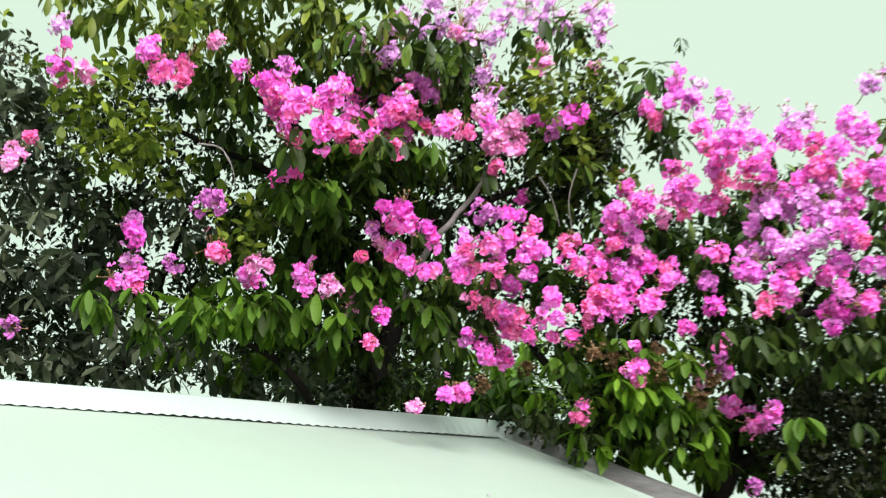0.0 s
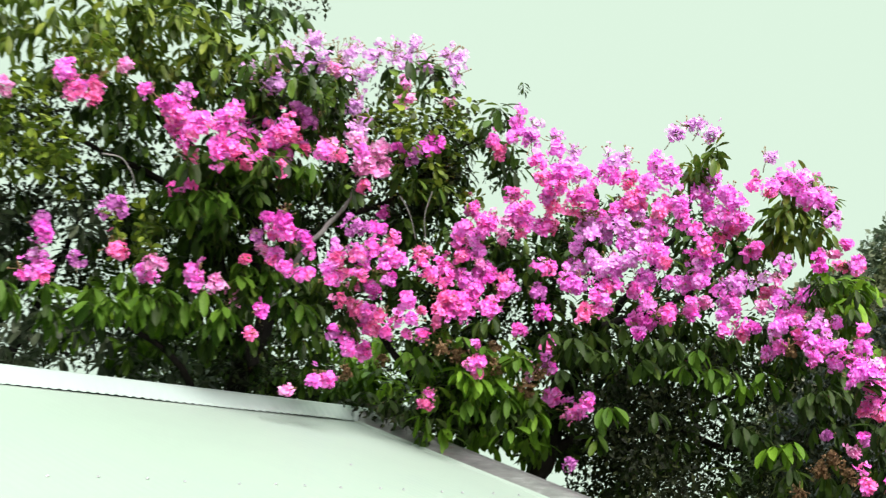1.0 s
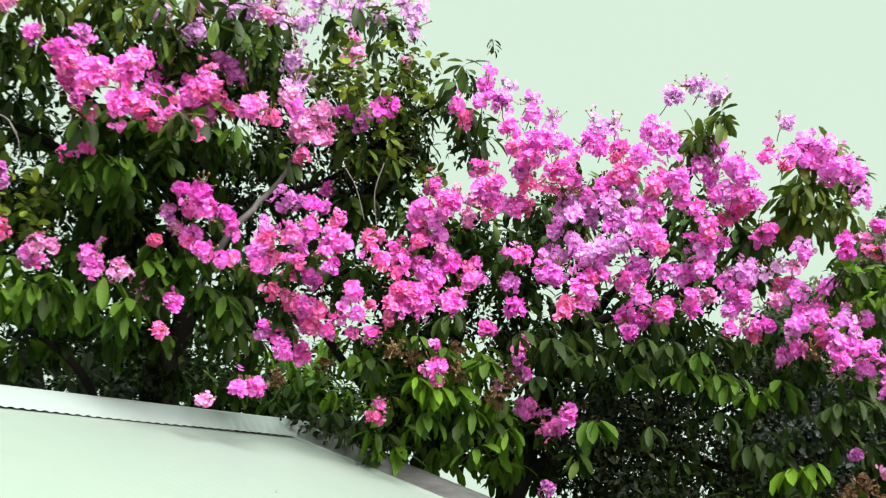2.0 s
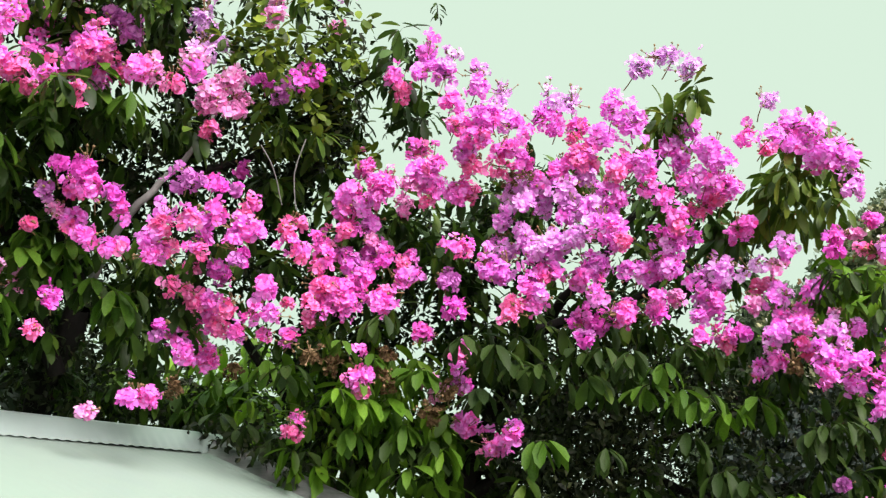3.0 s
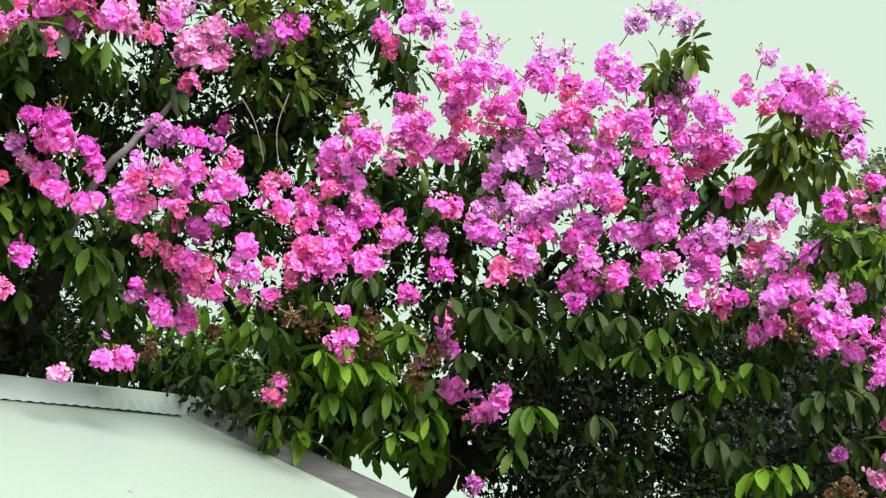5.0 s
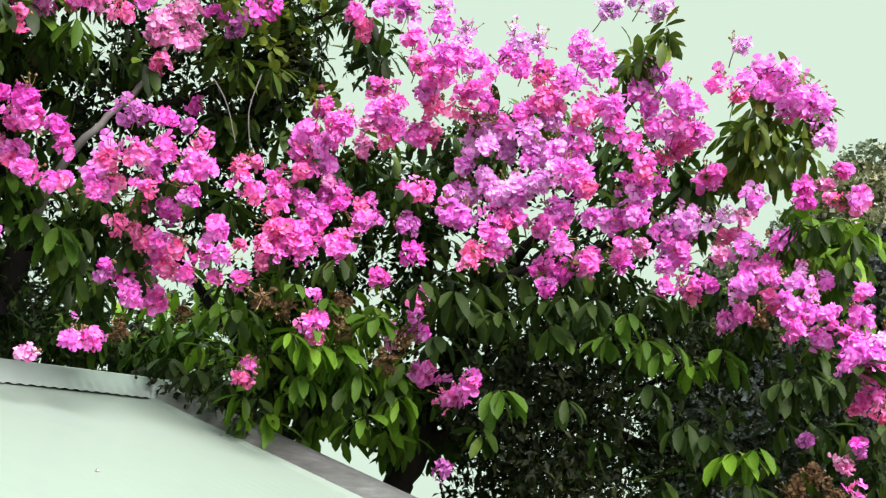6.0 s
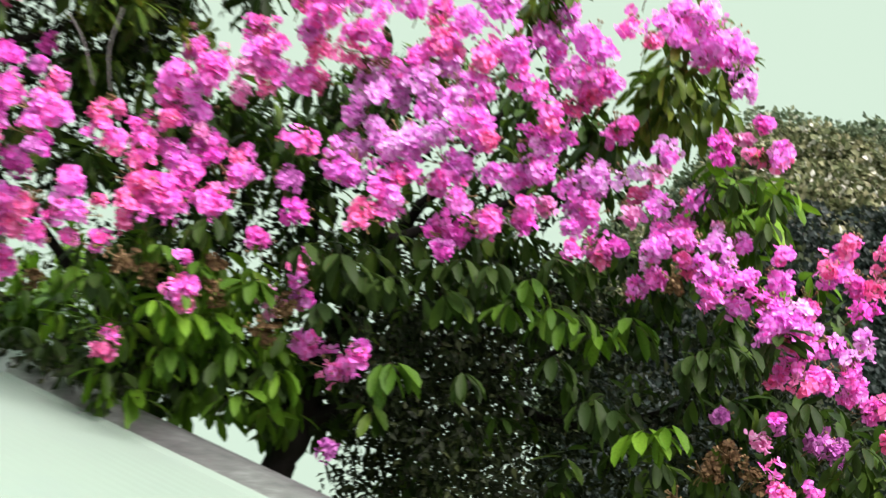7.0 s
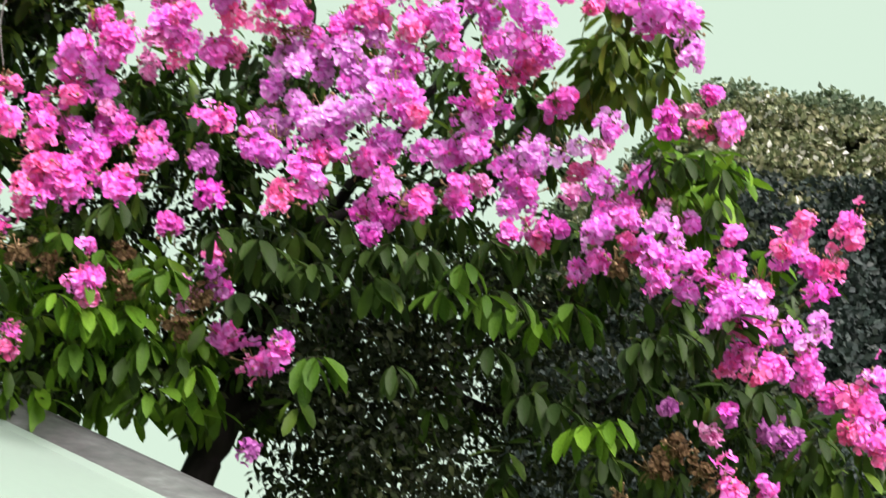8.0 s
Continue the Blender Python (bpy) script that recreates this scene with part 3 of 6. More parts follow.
def bloom(tree, kind, rows, apart=False):
    """Flower panicles: tufts of crumpled flowers on a branching stalk, buds at the tip."""
    for x, y, z, w, h in rows:
        rng = np.random.default_rng(int(abs(x * 15485 + z * 32452 + w * 4999)) % 100000)
        wispy = kind in ("lilac", "russet")
        size = 0.022 if wispy else 0.029
        half = np.array([w * 0.6, max(w, h) * 0.42, h * 0.58])
        knob_mid = min(0.052, 0.45 * min(w, h))
        if wispy:
            knob_mid *= 1.3
        tufts = max(3, int(BLOOM_FULL[kind] * 1.95 * w * h / (4 * knob_mid ** 2)))
        # a few uneven lobes, with loose tufts round them
        lobes = max(2, min(5, tufts // 3))
        middle = unit(rng.normal(size=(lobes, 3))) * rng.uniform(0.35, 0.7, (lobes, 1)) * half
        swell = rng.uniform(0.35, 0.65, (lobes, 1))
        part_of = rng.integers(0, lobes, tufts)
        core = middle[part_of] + unit(rng.normal(size=(tufts, 3)) + np.array([0, -0.35, 0.05])) * rng.uniform(0.1, 1.0, (tufts, 1)) ** 0.6 * swell[part_of] * half
        core[:, :2] *= 1 - 0.4 * np.clip(core[:, 2:] / half[2], 0, 1)
        core *= np.where(rng.random((tufts, 1)) < 0.12, 1.25, 0.95)
        each = max(5, int((1.1 if wispy else 2.9) * (knob_mid / size) ** 2))
        count = tufts * each
        own = np.repeat(np.arange(tufts), each)
        d = unit(rng.normal(size=(count, 3)) + np.array([0, -0.45, 0.2]))
        knob = knob_mid * rng.uniform(0.65, 1.2, (tufts, 1))
        spot = core[own] + d * knob[own] * rng.uniform(0.3 if wispy else 0.75, 1.05, (count, 1))
        tips = rng.random(count) < (0.05 if h > 0.16 else 0.02)
        climb = rng.uniform(0, 1, tips.sum())
        lean = core[own][tips] * np.array([0.5, 0.5, 0]) * (1 - 0.5 * climb[:, None])
        spot[tips] = lean + rng.normal(0, 0.03, (tips.sum(), 3)) * (1.3 - climb[:, None]) + np.array([0, 0, 1.0]) * (half[2] * 0.85 + climb[:, None] * min(0.07, h * 0.3))
        face = unit(d + rng.normal(0, 0.4, (count, 3)) + np.array([0, -0.1, 0.2]))
        turn = unit(np.cross(face, rng.normal(size=(count, 3))))
        third = np.cross(face, turn)
        scale = size * rng.uniform(0.75, 1.2, (count, 1, 1))
        ob = child("flower_panicle", bpy.data.meshes.new("flower_panicle"), tree)
        ob.location = Vector((x, y, z)) - tree.location
        if apart and count <= 90:
            for i in range(count):
                m = Matrix(np.stack([turn[i], third[i], face[i]], -1).tolist()).to_4x4()
                one = child("flower", flower_mesh(kind, int(rng.integers(len(FLOWERS)))), ob)
                one.matrix_local = Matrix.Translation(spot[i].tolist()) @ m @ Matrix.Scale(float(scale[i, 0, 0]), 4)
        else:
            verts, faces, n = [], [], 0
            for i in range(count):
                fv, ff = FLOWERS[rng.integers(len(FLOWERS))]
                verts.append(spot[i] + scale[i] * (fv[:, 0:1] * turn[i] + fv[:, 1:2] * third[i] + fv[:, 2:3] * face[i]))
                faces.append(ff + n)
                n += len(fv)
            me = smooth(mesh_of("petal_mass", np.concatenate(verts), [np.concatenate(faces)], petal_paint[kind]))
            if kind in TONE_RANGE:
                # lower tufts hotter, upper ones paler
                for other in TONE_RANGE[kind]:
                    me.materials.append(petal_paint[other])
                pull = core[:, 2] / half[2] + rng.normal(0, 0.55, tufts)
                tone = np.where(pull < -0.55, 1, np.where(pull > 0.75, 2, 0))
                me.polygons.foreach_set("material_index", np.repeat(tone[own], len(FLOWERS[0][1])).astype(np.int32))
            tagged(child("petal_mass", me, ob), kind="stuff")
        # stalk with side branches and buds
        tip = np.array([rng.normal(0, 0.02), rng.normal(0, 0.02), h * 0.5])
        root = np.array([rng.normal(0, 0.02), 0.12, -h * 0.3])
        sv, sq = tube([root, root * 0.5 + np.array([0, 0.03, 0]), tip * 0.2, tip], [0.0035, 0.0035, 0.003, 0.002], 5)
        vs, qs, m = [sv], [sq], len(sv)
        for i in rng.integers(0, count, min(8, count)):
            bv, bq = tube([tip * 0.1 + np.array([0, 0, spot[i][2] * 0.5]), spot[i] * 0.7, spot[i]], [0.004, 0.003, 0.002], 4)
            vs.append(bv)
            qs.append(bq + m)
            m += len(bv)
        for i in range(7):
            p = unit(rng.normal(size=3) + np.array([0, -0.3, 0.9])) * half * (1.12 if wispy else 0.95)
            b = 0.008 * rng.uniform(0.7, 1.3)
            tv, tq = tube([tip * 0.1, p * 0.6, p], [0.003, 0.002, 0.002], 4)
            vs.append(tv)
            qs.append(tq + m)
            m += len(tv)
            ov = p + b * np.array([(1, 0, 0), (0, 1, 0), (-1, 0, 0), (0, -1, 0), (0, 0, 1.2), (0, 0, -1.2)])
            vs.append(ov)
            qs.append(np.array([(0, 1, 4, 4), (1, 2, 4, 4), (2, 3, 4, 4), (3, 0, 4, 4), (1, 0, 5, 5), (2, 1, 5, 5), (3, 2, 5, 5), (0, 3, 5, 5)]) + m)
            m += 6
        quads = np.concatenate(qs)
        flat = quads[:, 2] == quads[:, 3]
        ob.data = mesh_of("flower_panicle", np.concatenate(vs), [quads[~flat], quads[flat][:, :3]], bud_green)


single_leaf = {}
for tone in ("dark", "half_lit", "sunlit"):
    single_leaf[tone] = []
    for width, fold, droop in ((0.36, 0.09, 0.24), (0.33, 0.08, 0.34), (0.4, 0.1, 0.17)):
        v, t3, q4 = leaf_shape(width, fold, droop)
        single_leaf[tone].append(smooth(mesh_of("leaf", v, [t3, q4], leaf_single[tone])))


def leafy_twigs(tree, tone, rows):
    """Shoots at the front of the crown: a whorl of long leaves that hang like an umbrella, each leaf an object of its own."""
    for x, y, z, spread in rows:
        rng = random.Random(int(abs(x * 911 + z * 3571) * 10))
        ahead = Vector((rng.uniform(-0.9, 0.9), -1, rng.uniform(-0.1, 0.35))).normalized()
        across = ahead.cross(Vector((0, 0, 1))).normalized()
        head = Vector((0, 0, spread * 0.45))
        line = [head - ahead * spread * 1.1 - Vector((0, 0, 0.05)), head - ahead * spread * 0.4, head]
        v, q = tube([tuple(p) for p in line], [0.004, 0.0035, 0.002], 5)
        twig = child("leafy_twig", smooth(mesh_of("leafy_twig", v, [q], twig_bark)), tree)
        twig.location = Vector((x, y, z)) - tree.location
        count = rng.randint(7, 9)
        sag = rng.uniform(0.5, 1.15)
        for k in range(count):
            turn = 2 * math.pi * (k + rng.uniform(-0.3, 0.3)) / count
            out = across * math.sin(turn) + ahead * (0.75 * math.cos(turn) + 0.15)
            along = (out + Vector((0, 0, -sag * rng.uniform(0.6, 1.5)))).normalized()
            face = (out * 0.7 + Vector((0, 0, 1)) + Vector([rng.uniform(-0.3, 0.3) for _ in range(3)])).normalized()
            s = along.cross(face).normalized()
            up = s.cross(along)
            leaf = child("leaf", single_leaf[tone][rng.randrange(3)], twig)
            size = min(spread * rng.uniform(0.9, 1.2), rng.uniform(0.15, 0.23))
            m = Matrix((s, along, up)).transposed().to_4x4()
            leaf.matrix_local = Matrix.Translation(head + out * 0.012 - ahead * 0.05 * (k % 3)) @ m @ Matrix.Scale(size, 4)


leaf_masses(broad_tree, "bright", [
    (0.72, 10.64, 4.83, 0.65, 0.35, 1.3),
    (1.47, 9.07, 4.38, 0.53, 0.33, 1.3),
    (4.05, 7.56, 4.74, 0.21, 0.25, 1.9),
    (3.93, 7.63, 4.92, 0.11, 0.14, 0.9),
    (4.40, 7.53, 4.47, 0.14, 0.22, 0.7),
    (1.38, 9.02, 4.67, 0.45, 0.18, 1.2),
    (1.11, 9.11, 4.33, 0.44, 0.23, 1.2),
    (1.69, 9.10, 4.23, 0.39, 0.24, 1.3),
    (4.11, 7.59, 4.81, 0.17, 0.14, 1.4),
    (0.69, 10.20, 4.47, 0.34, 0.15, 0.9),
    (1.04, 8.54, 3.94, 0.27, 0.11, 0.9),
])
leaf_masses(broad_tree, "long", [
    (4.63, 7.42, 3.50, 0.21, 0.26, 1.2),
])
leaf_masses(broad_tree, "long", [
    (1.45, 8.78, 4.76, 0.20, 0.14, 0.7),
    (1.20, 8.88, 4.95, 0.17, 0.13, 0.8),
    (0.61, 8.69, 5.04, 0.16, 0.14, 0.7),
    (1.41, 8.03, 6.27, 0.12, 0.12, 0.3),
    (1.50, 8.26, 6.05, 0.16, 0.16, 0.4),
    (-0.36, 8.34, 4.81, 0.43, 0.35, 1.2),
    (-0.89, 10.48, 4.90, 0.81, 0.39, 0.6),
    (-0.91, 8.35, 4.73, 0.35, 0.35, 1.2),
    (0.04, 8.48, 4.77, 0.36, 0.40, 1.2),
    (0.23, 8.50, 5.11, 0.56, 0.32, 1.0),
    (-0.19, 10.57, 4.66, 0.51, 0.24, 0.7),
    (1.09, 9.42, 4.23, 0.52, 0.26, 1.0),
    (1.81, 9.24, 4.11, 0.46, 0.25, 1.0),
    (1.06, 8.94, 4.72, 0.49, 0.24, 0.9),
    (1.81, 8.70, 5.09, 0.25, 0.37, 0.6),
    (1.67, 8.73, 5.45, 0.25, 0.21, 0.8),
])
leaf_masses(broad_tree, "long", [
    (2.06, 8.79, 4.61, 0.36, 0.24, 1.1),
    (1.58, 8.36, 6.05, 0.16, 0.20, 0.6),
    (2.18, 8.55, 5.55, 0.29, 0.21, 1.2),
    (2.52, 8.60, 4.56, 0.45, 0.23, 0.5),
    (2.85, 8.68, 4.72, 0.62, 0.25, 1.2),
    (3.28, 8.49, 4.57, 0.45, 0.22, 0.6),
    (2.42, 8.71, 4.18, 0.45, 0.26, 0.2),
    (2.82, 8.61, 4.12, 0.53, 0.27, 0.3),
    (3.38, 8.55, 4.12, 0.52, 0.24, 0.2),
    (2.59, 8.65, 3.73, 0.53, 0.23, 0.2),
    (3.10, 8.51, 3.70, 0.53, 0.26, 0.2),
    (3.53, 8.33, 3.74, 0.46, 0.23, 0.2),
    (2.44, 8.76, 3.49, 0.35, 0.14, 0.2),
    (2.99, 8.57, 3.37, 0.59, 0.15, 0.2),
    (3.63, 8.46, 3.43, 0.53, 0.18, 0.2),
    (3.89, 8.13, 3.89, 0.38, 0.26, 0.5),
])
leaf_masses(broad_tree, "long", [
    (3.86, 8.11, 3.55, 0.37, 0.26, 0.5),
    (4.10, 8.07, 3.66, 0.38, 0.29, 0.5),
    (4.22, 7.85, 3.98, 0.31, 0.23, 0.4),
    (4.09, 7.86, 4.21, 0.23, 0.17, 0.4),
    (4.45, 7.82, 3.72, 0.29, 0.23, 0.4),
    (4.54, 7.63, 3.57, 0.27, 0.22, 0.4),
    (4.39, 7.93, 3.39, 0.43, 0.17, 0.4),
    (3.82, 8.23, 4.51, 0.18, 0.24, 0.4),
    (3.56, 8.09, 5.17, 0.24, 0.24, 0.9),
    (3.31, 8.27, 5.43, 0.30, 0.19, 0.9),
    (2.77, 8.35, 5.50, 0.75, 0.36, 0.7),
    (3.06, 8.49, 5.04, 0.45, 0.19, 1.2),
    (2.07, 8.67, 5.08, 0.15, 0.18, 0.6),
    (4.51, 7.59, 4.17, 0.17, 0.17, 0.3),
    (1.47, 8.59, 5.29, 0.29, 0.15, 0.9),
    (1.19, 9.50, 4.03, 0.37, 0.15, 0.9),
])
leaf_masses(broad_tree, "long", [
    (1.97, 8.87, 3.84, 0.32, 0.15, 1.2),
    (2.09, 8.85, 3.91, 0.26, 0.15, 0.7),
    (2.45, 8.87, 3.85, 0.27, 0.18, 0.2),
    (-0.58, 10.59, 4.66, 0.61, 0.26, 0.9),
    (0.15, 10.90, 4.55, 0.46, 0.21, 0.9),
    (0.68, 11.06, 4.34, 0.47, 0.21, 0.9),
    (1.13, 9.44, 4.02, 0.43, 0.17, 0.9),
    (-0.66, 10.53, 4.65, 0.62, 0.24, 0.9),
    (0.08, 10.86, 4.66, 0.47, 0.19, 0.9),
    (1.72, 8.64, 5.13, 0.29, 0.21, 0.8),
    (1.57, 8.60, 5.34, 0.22, 0.18, 0.9),
    (2.30, 8.58, 4.78, 0.36, 0.17, 1.7),
    (1.96, 8.72, 4.86, 0.21, 0.14, 0.9),
    (1.37, 8.56, 5.31, 0.21, 0.18, 0.9),
    (3.67, 8.24, 4.75, 0.18, 0.18, 1.4),
    (3.90, 8.07, 4.57, 0.18, 0.23, 0.9),
])
leaf_masses(broad_tree, "long", [
    (3.66, 8.28, 4.27, 0.26, 0.15, 0.2),
    (4.00, 8.12, 4.26, 0.24, 0.18, 0.4),
])
leaf_masses(broad_tree, "olive", [
    (3.66, 7.47, 5.40, 0.25, 0.22, 1.6),
    (3.74, 7.45, 5.59, 0.19, 0.13, 1.1),
    (3.72, 7.47, 5.44, 0.24, 0.19, 1.4),
    (3.66, 7.54, 5.40, 0.22, 0.19, 1.1),
    (3.81, 7.47, 5.27, 0.16, 0.11, 0.7),
])
leaf_masses(shade_tree, "grey", [
    (-2.28, 8.54, 4.99, 0.28, 0.18, 0.7),
    (-2.98, 7.90, 6.28, 0.27, 0.27, 0.9),
    (-2.82, 8.12, 5.90, 0.40, 0.40, 0.9),
    (-3.32, 8.03, 5.69, 0.46, 0.78, 0.9),
    (-2.69, 8.28, 5.24, 0.47, 0.39, 0.9),
    (-2.89, 8.45, 4.75, 0.55, 0.51, 1.2),
    (-2.18, 8.67, 4.53, 0.72, 0.24, 1.4),
    (-3.41, 8.17, 4.67, 0.47, 0.60, 1.2),
    (-2.00, 8.49, 5.45, 0.37, 0.33, 0.9),
    (-1.21, 9.00, 4.39, 0.59, 0.19, 1.2),
])
leaf_masses(tall_tree, "bright", [
    (-1.57, 8.20, 4.66, 0.58, 0.23, 0.9),
])
leaf_masses(tall_tree, "long", [
    (0.07, 7.80, 6.25, 0.19, 0.16, 0.7),
    (-0.07, 8.29, 5.39, 0.18, 0.15, 0.7),
    (-2.33, 8.21, 5.45, 0.27, 0.20, 0.5),
    (-1.71, 8.50, 5.00, 0.20, 0.18, 0.5),
    (-0.76, 7.85, 7.17, 0.81, 0.20, 1.0),
    (-1.48, 8.11, 6.16, 0.44, 0.36, 1.1),
    (-0.73, 7.69, 6.27, 0.38, 0.23, 1.3),
    (0.03, 7.74, 6.42, 0.31, 0.27, 1.1),
    (-0.12, 7.78, 6.19, 0.46, 0.27, 1.1),
    (-1.27, 8.57, 5.34, 0.49, 0.33, 0.9),
    (-0.67, 8.01, 5.69, 0.51, 0.27, 1.7),
    (-0.75, 8.12, 5.36, 0.43, 0.28, 1.6),
    (-0.05, 8.25, 5.70, 0.48, 0.24, 1.5),
    (0.84, 8.32, 5.94, 0.45, 0.28, 0.7),
    (0.53, 7.68, 6.47, 0.19, 0.12, 0.5),
    (0.93, 7.86, 6.57, 0.20, 0.16, 0.4),
])
leaf_masses(tall_tree, "long", [
    (0.64, 8.49, 5.65, 0.49, 0.24, 0.8),
    (0.88, 8.43, 5.70, 0.36, 0.24, 0.8),
    (-1.26, 8.78, 4.60, 0.49, 0.28, 0.9),
    (1.06, 8.79, 5.37, 0.50, 0.33, 1.0),
    (-0.75, 8.16, 5.20, 0.43, 0.27, 1.4),
    (-1.57, 8.29, 5.68, 0.48, 0.32, 0.7),
])
leaf_masses(tall_tree, "olive", [
    (-2.09, 7.42, 6.54, 0.49, 0.22, 1.4),
    (-1.54, 7.50, 6.46, 0.45, 0.30, 1.5),
    (-1.11, 7.59, 6.64, 0.50, 0.31, 1.5),
    (-0.65, 7.67, 6.55, 0.35, 0.31, 1.5),
    (-1.83, 7.34, 6.88, 0.94, 0.22, 1.4),
])
leaf_masses(tall_tree, "round", [
    (-2.22, 7.89, 5.79, 0.19, 0.15, 0.2),
    (-2.47, 7.80, 6.06, 0.15, 0.15, 0.2),
    (-2.29, 7.88, 6.06, 0.35, 0.35, 0.2),
    (-1.93, 8.07, 5.80, 0.35, 0.31, 0.2),
    (-1.44, 8.16, 5.33, 0.20, 0.27, 0.2),
    (-2.85, 7.50, 6.33, 0.15, 0.15, 0.2),
    (0.61, 7.82, 6.16, 0.31, 0.23, 0.5),
    (1.03, 7.79, 6.19, 0.27, 0.23, 0.4),
    (1.07, 8.31, 5.86, 0.28, 0.24, 0.5),
    (-2.24, 7.48, 5.91, 0.30, 0.22, 0.4),
    (-1.98, 7.63, 5.78, 0.22, 0.22, 0.4),
    (-2.43, 7.54, 5.70, 0.22, 0.22, 0.3),
    (-1.39, 7.88, 5.16, 0.19, 0.19, 0.4),
])
inner_leaves(broad_tree, [
    (1.46, 8.95, 4.81, 0.19, 0.14),
    (1.19, 9.00, 4.98, 0.16, 0.12),
    (0.62, 8.82, 5.07, 0.15, 0.13),
    (1.43, 8.15, 6.33, 0.11, 0.11),
    (1.53, 8.48, 6.15, 0.15, 0.15),
    (-0.37, 8.55, 4.87, 0.40, 0.34),
    (-0.89, 10.36, 4.86, 0.74, 0.37),
    (-0.92, 8.45, 4.76, 0.32, 0.32),
    (0.03, 8.65, 4.81, 0.34, 0.37),
    (0.24, 8.66, 5.16, 0.53, 0.30),
    (-0.19, 10.56, 4.66, 0.46, 0.22),
    (0.72, 10.63, 4.83, 0.61, 0.33),
    (1.06, 9.09, 4.16, 0.45, 0.23),
    (1.48, 9.10, 4.38, 0.49, 0.30),
    (1.79, 9.05, 4.09, 0.41, 0.22),
    (1.07, 9.05, 4.76, 0.46, 0.23),
    (1.85, 8.89, 5.15, 0.24, 0.35),
    (1.69, 8.83, 5.48, 0.24, 0.20),
    (2.07, 8.90, 4.64, 0.34, 0.22),
])
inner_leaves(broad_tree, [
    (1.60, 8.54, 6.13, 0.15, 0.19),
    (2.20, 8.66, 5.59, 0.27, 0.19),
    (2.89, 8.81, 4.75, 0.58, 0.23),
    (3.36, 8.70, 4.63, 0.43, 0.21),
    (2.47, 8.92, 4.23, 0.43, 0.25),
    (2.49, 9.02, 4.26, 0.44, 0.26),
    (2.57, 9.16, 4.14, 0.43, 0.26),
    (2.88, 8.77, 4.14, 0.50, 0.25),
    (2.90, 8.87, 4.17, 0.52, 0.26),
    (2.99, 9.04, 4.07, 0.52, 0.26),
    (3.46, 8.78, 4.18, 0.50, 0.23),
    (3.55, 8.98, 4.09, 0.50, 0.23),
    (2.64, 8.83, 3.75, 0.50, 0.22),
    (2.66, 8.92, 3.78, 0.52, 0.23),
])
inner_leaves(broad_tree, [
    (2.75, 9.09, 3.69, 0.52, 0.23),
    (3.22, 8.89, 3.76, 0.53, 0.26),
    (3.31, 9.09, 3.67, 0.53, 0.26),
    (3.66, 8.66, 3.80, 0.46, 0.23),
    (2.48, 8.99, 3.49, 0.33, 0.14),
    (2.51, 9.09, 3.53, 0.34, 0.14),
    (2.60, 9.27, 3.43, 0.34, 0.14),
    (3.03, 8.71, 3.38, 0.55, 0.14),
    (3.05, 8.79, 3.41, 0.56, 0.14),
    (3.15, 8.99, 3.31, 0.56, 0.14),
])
inner_leaves(broad_tree, [
    (3.71, 8.66, 3.47, 0.51, 0.17),
    (3.80, 8.86, 3.38, 0.51, 0.17),
    (3.97, 8.30, 3.92, 0.36, 0.25),
    (3.96, 8.32, 3.57, 0.36, 0.25),
    (4.19, 8.31, 3.71, 0.37, 0.28),
    (4.35, 8.06, 4.01, 0.30, 0.22),
    (4.38, 8.16, 4.05, 0.31, 0.23),
    (4.26, 8.22, 4.30, 0.23, 0.17),
    (4.53, 7.95, 3.74, 0.27, 0.22),
    (4.55, 8.05, 3.77, 0.28, 0.22),
    (4.67, 7.89, 3.61, 0.27, 0.21),
    (4.49, 8.10, 3.41, 0.41, 0.16),
    (4.51, 8.19, 3.44, 0.42, 0.17),
    (5.01, 7.98, 3.57, 0.22, 0.28),
])
inner_leaves(broad_tree, [
    (4.31, 8.00, 4.89, 0.21, 0.25),
    (4.34, 8.10, 4.92, 0.21, 0.26),
    (4.16, 8.06, 5.08, 0.11, 0.14),
    (3.86, 8.33, 4.53, 0.17, 0.22),
    (3.68, 8.37, 5.28, 0.23, 0.23),
    (3.39, 8.47, 5.51, 0.29, 0.18),
    (2.82, 8.53, 5.58, 0.72, 0.34),
    (3.11, 8.66, 5.09, 0.43, 0.18),
    (2.08, 8.78, 5.12, 0.14, 0.17),
    (4.57, 7.79, 4.54, 0.14, 0.22),
    (4.62, 7.76, 4.21, 0.16, 0.16),
    (4.65, 7.86, 4.24, 0.17, 0.17),
    (1.48, 8.71, 5.34, 0.27, 0.14),
    (1.38, 9.00, 4.66, 0.41, 0.16),
    (1.69, 9.05, 4.22, 0.36, 0.22),
    (1.19, 9.18, 3.99, 0.32, 0.14),
    (2.00, 9.06, 3.86, 0.30, 0.14),
])
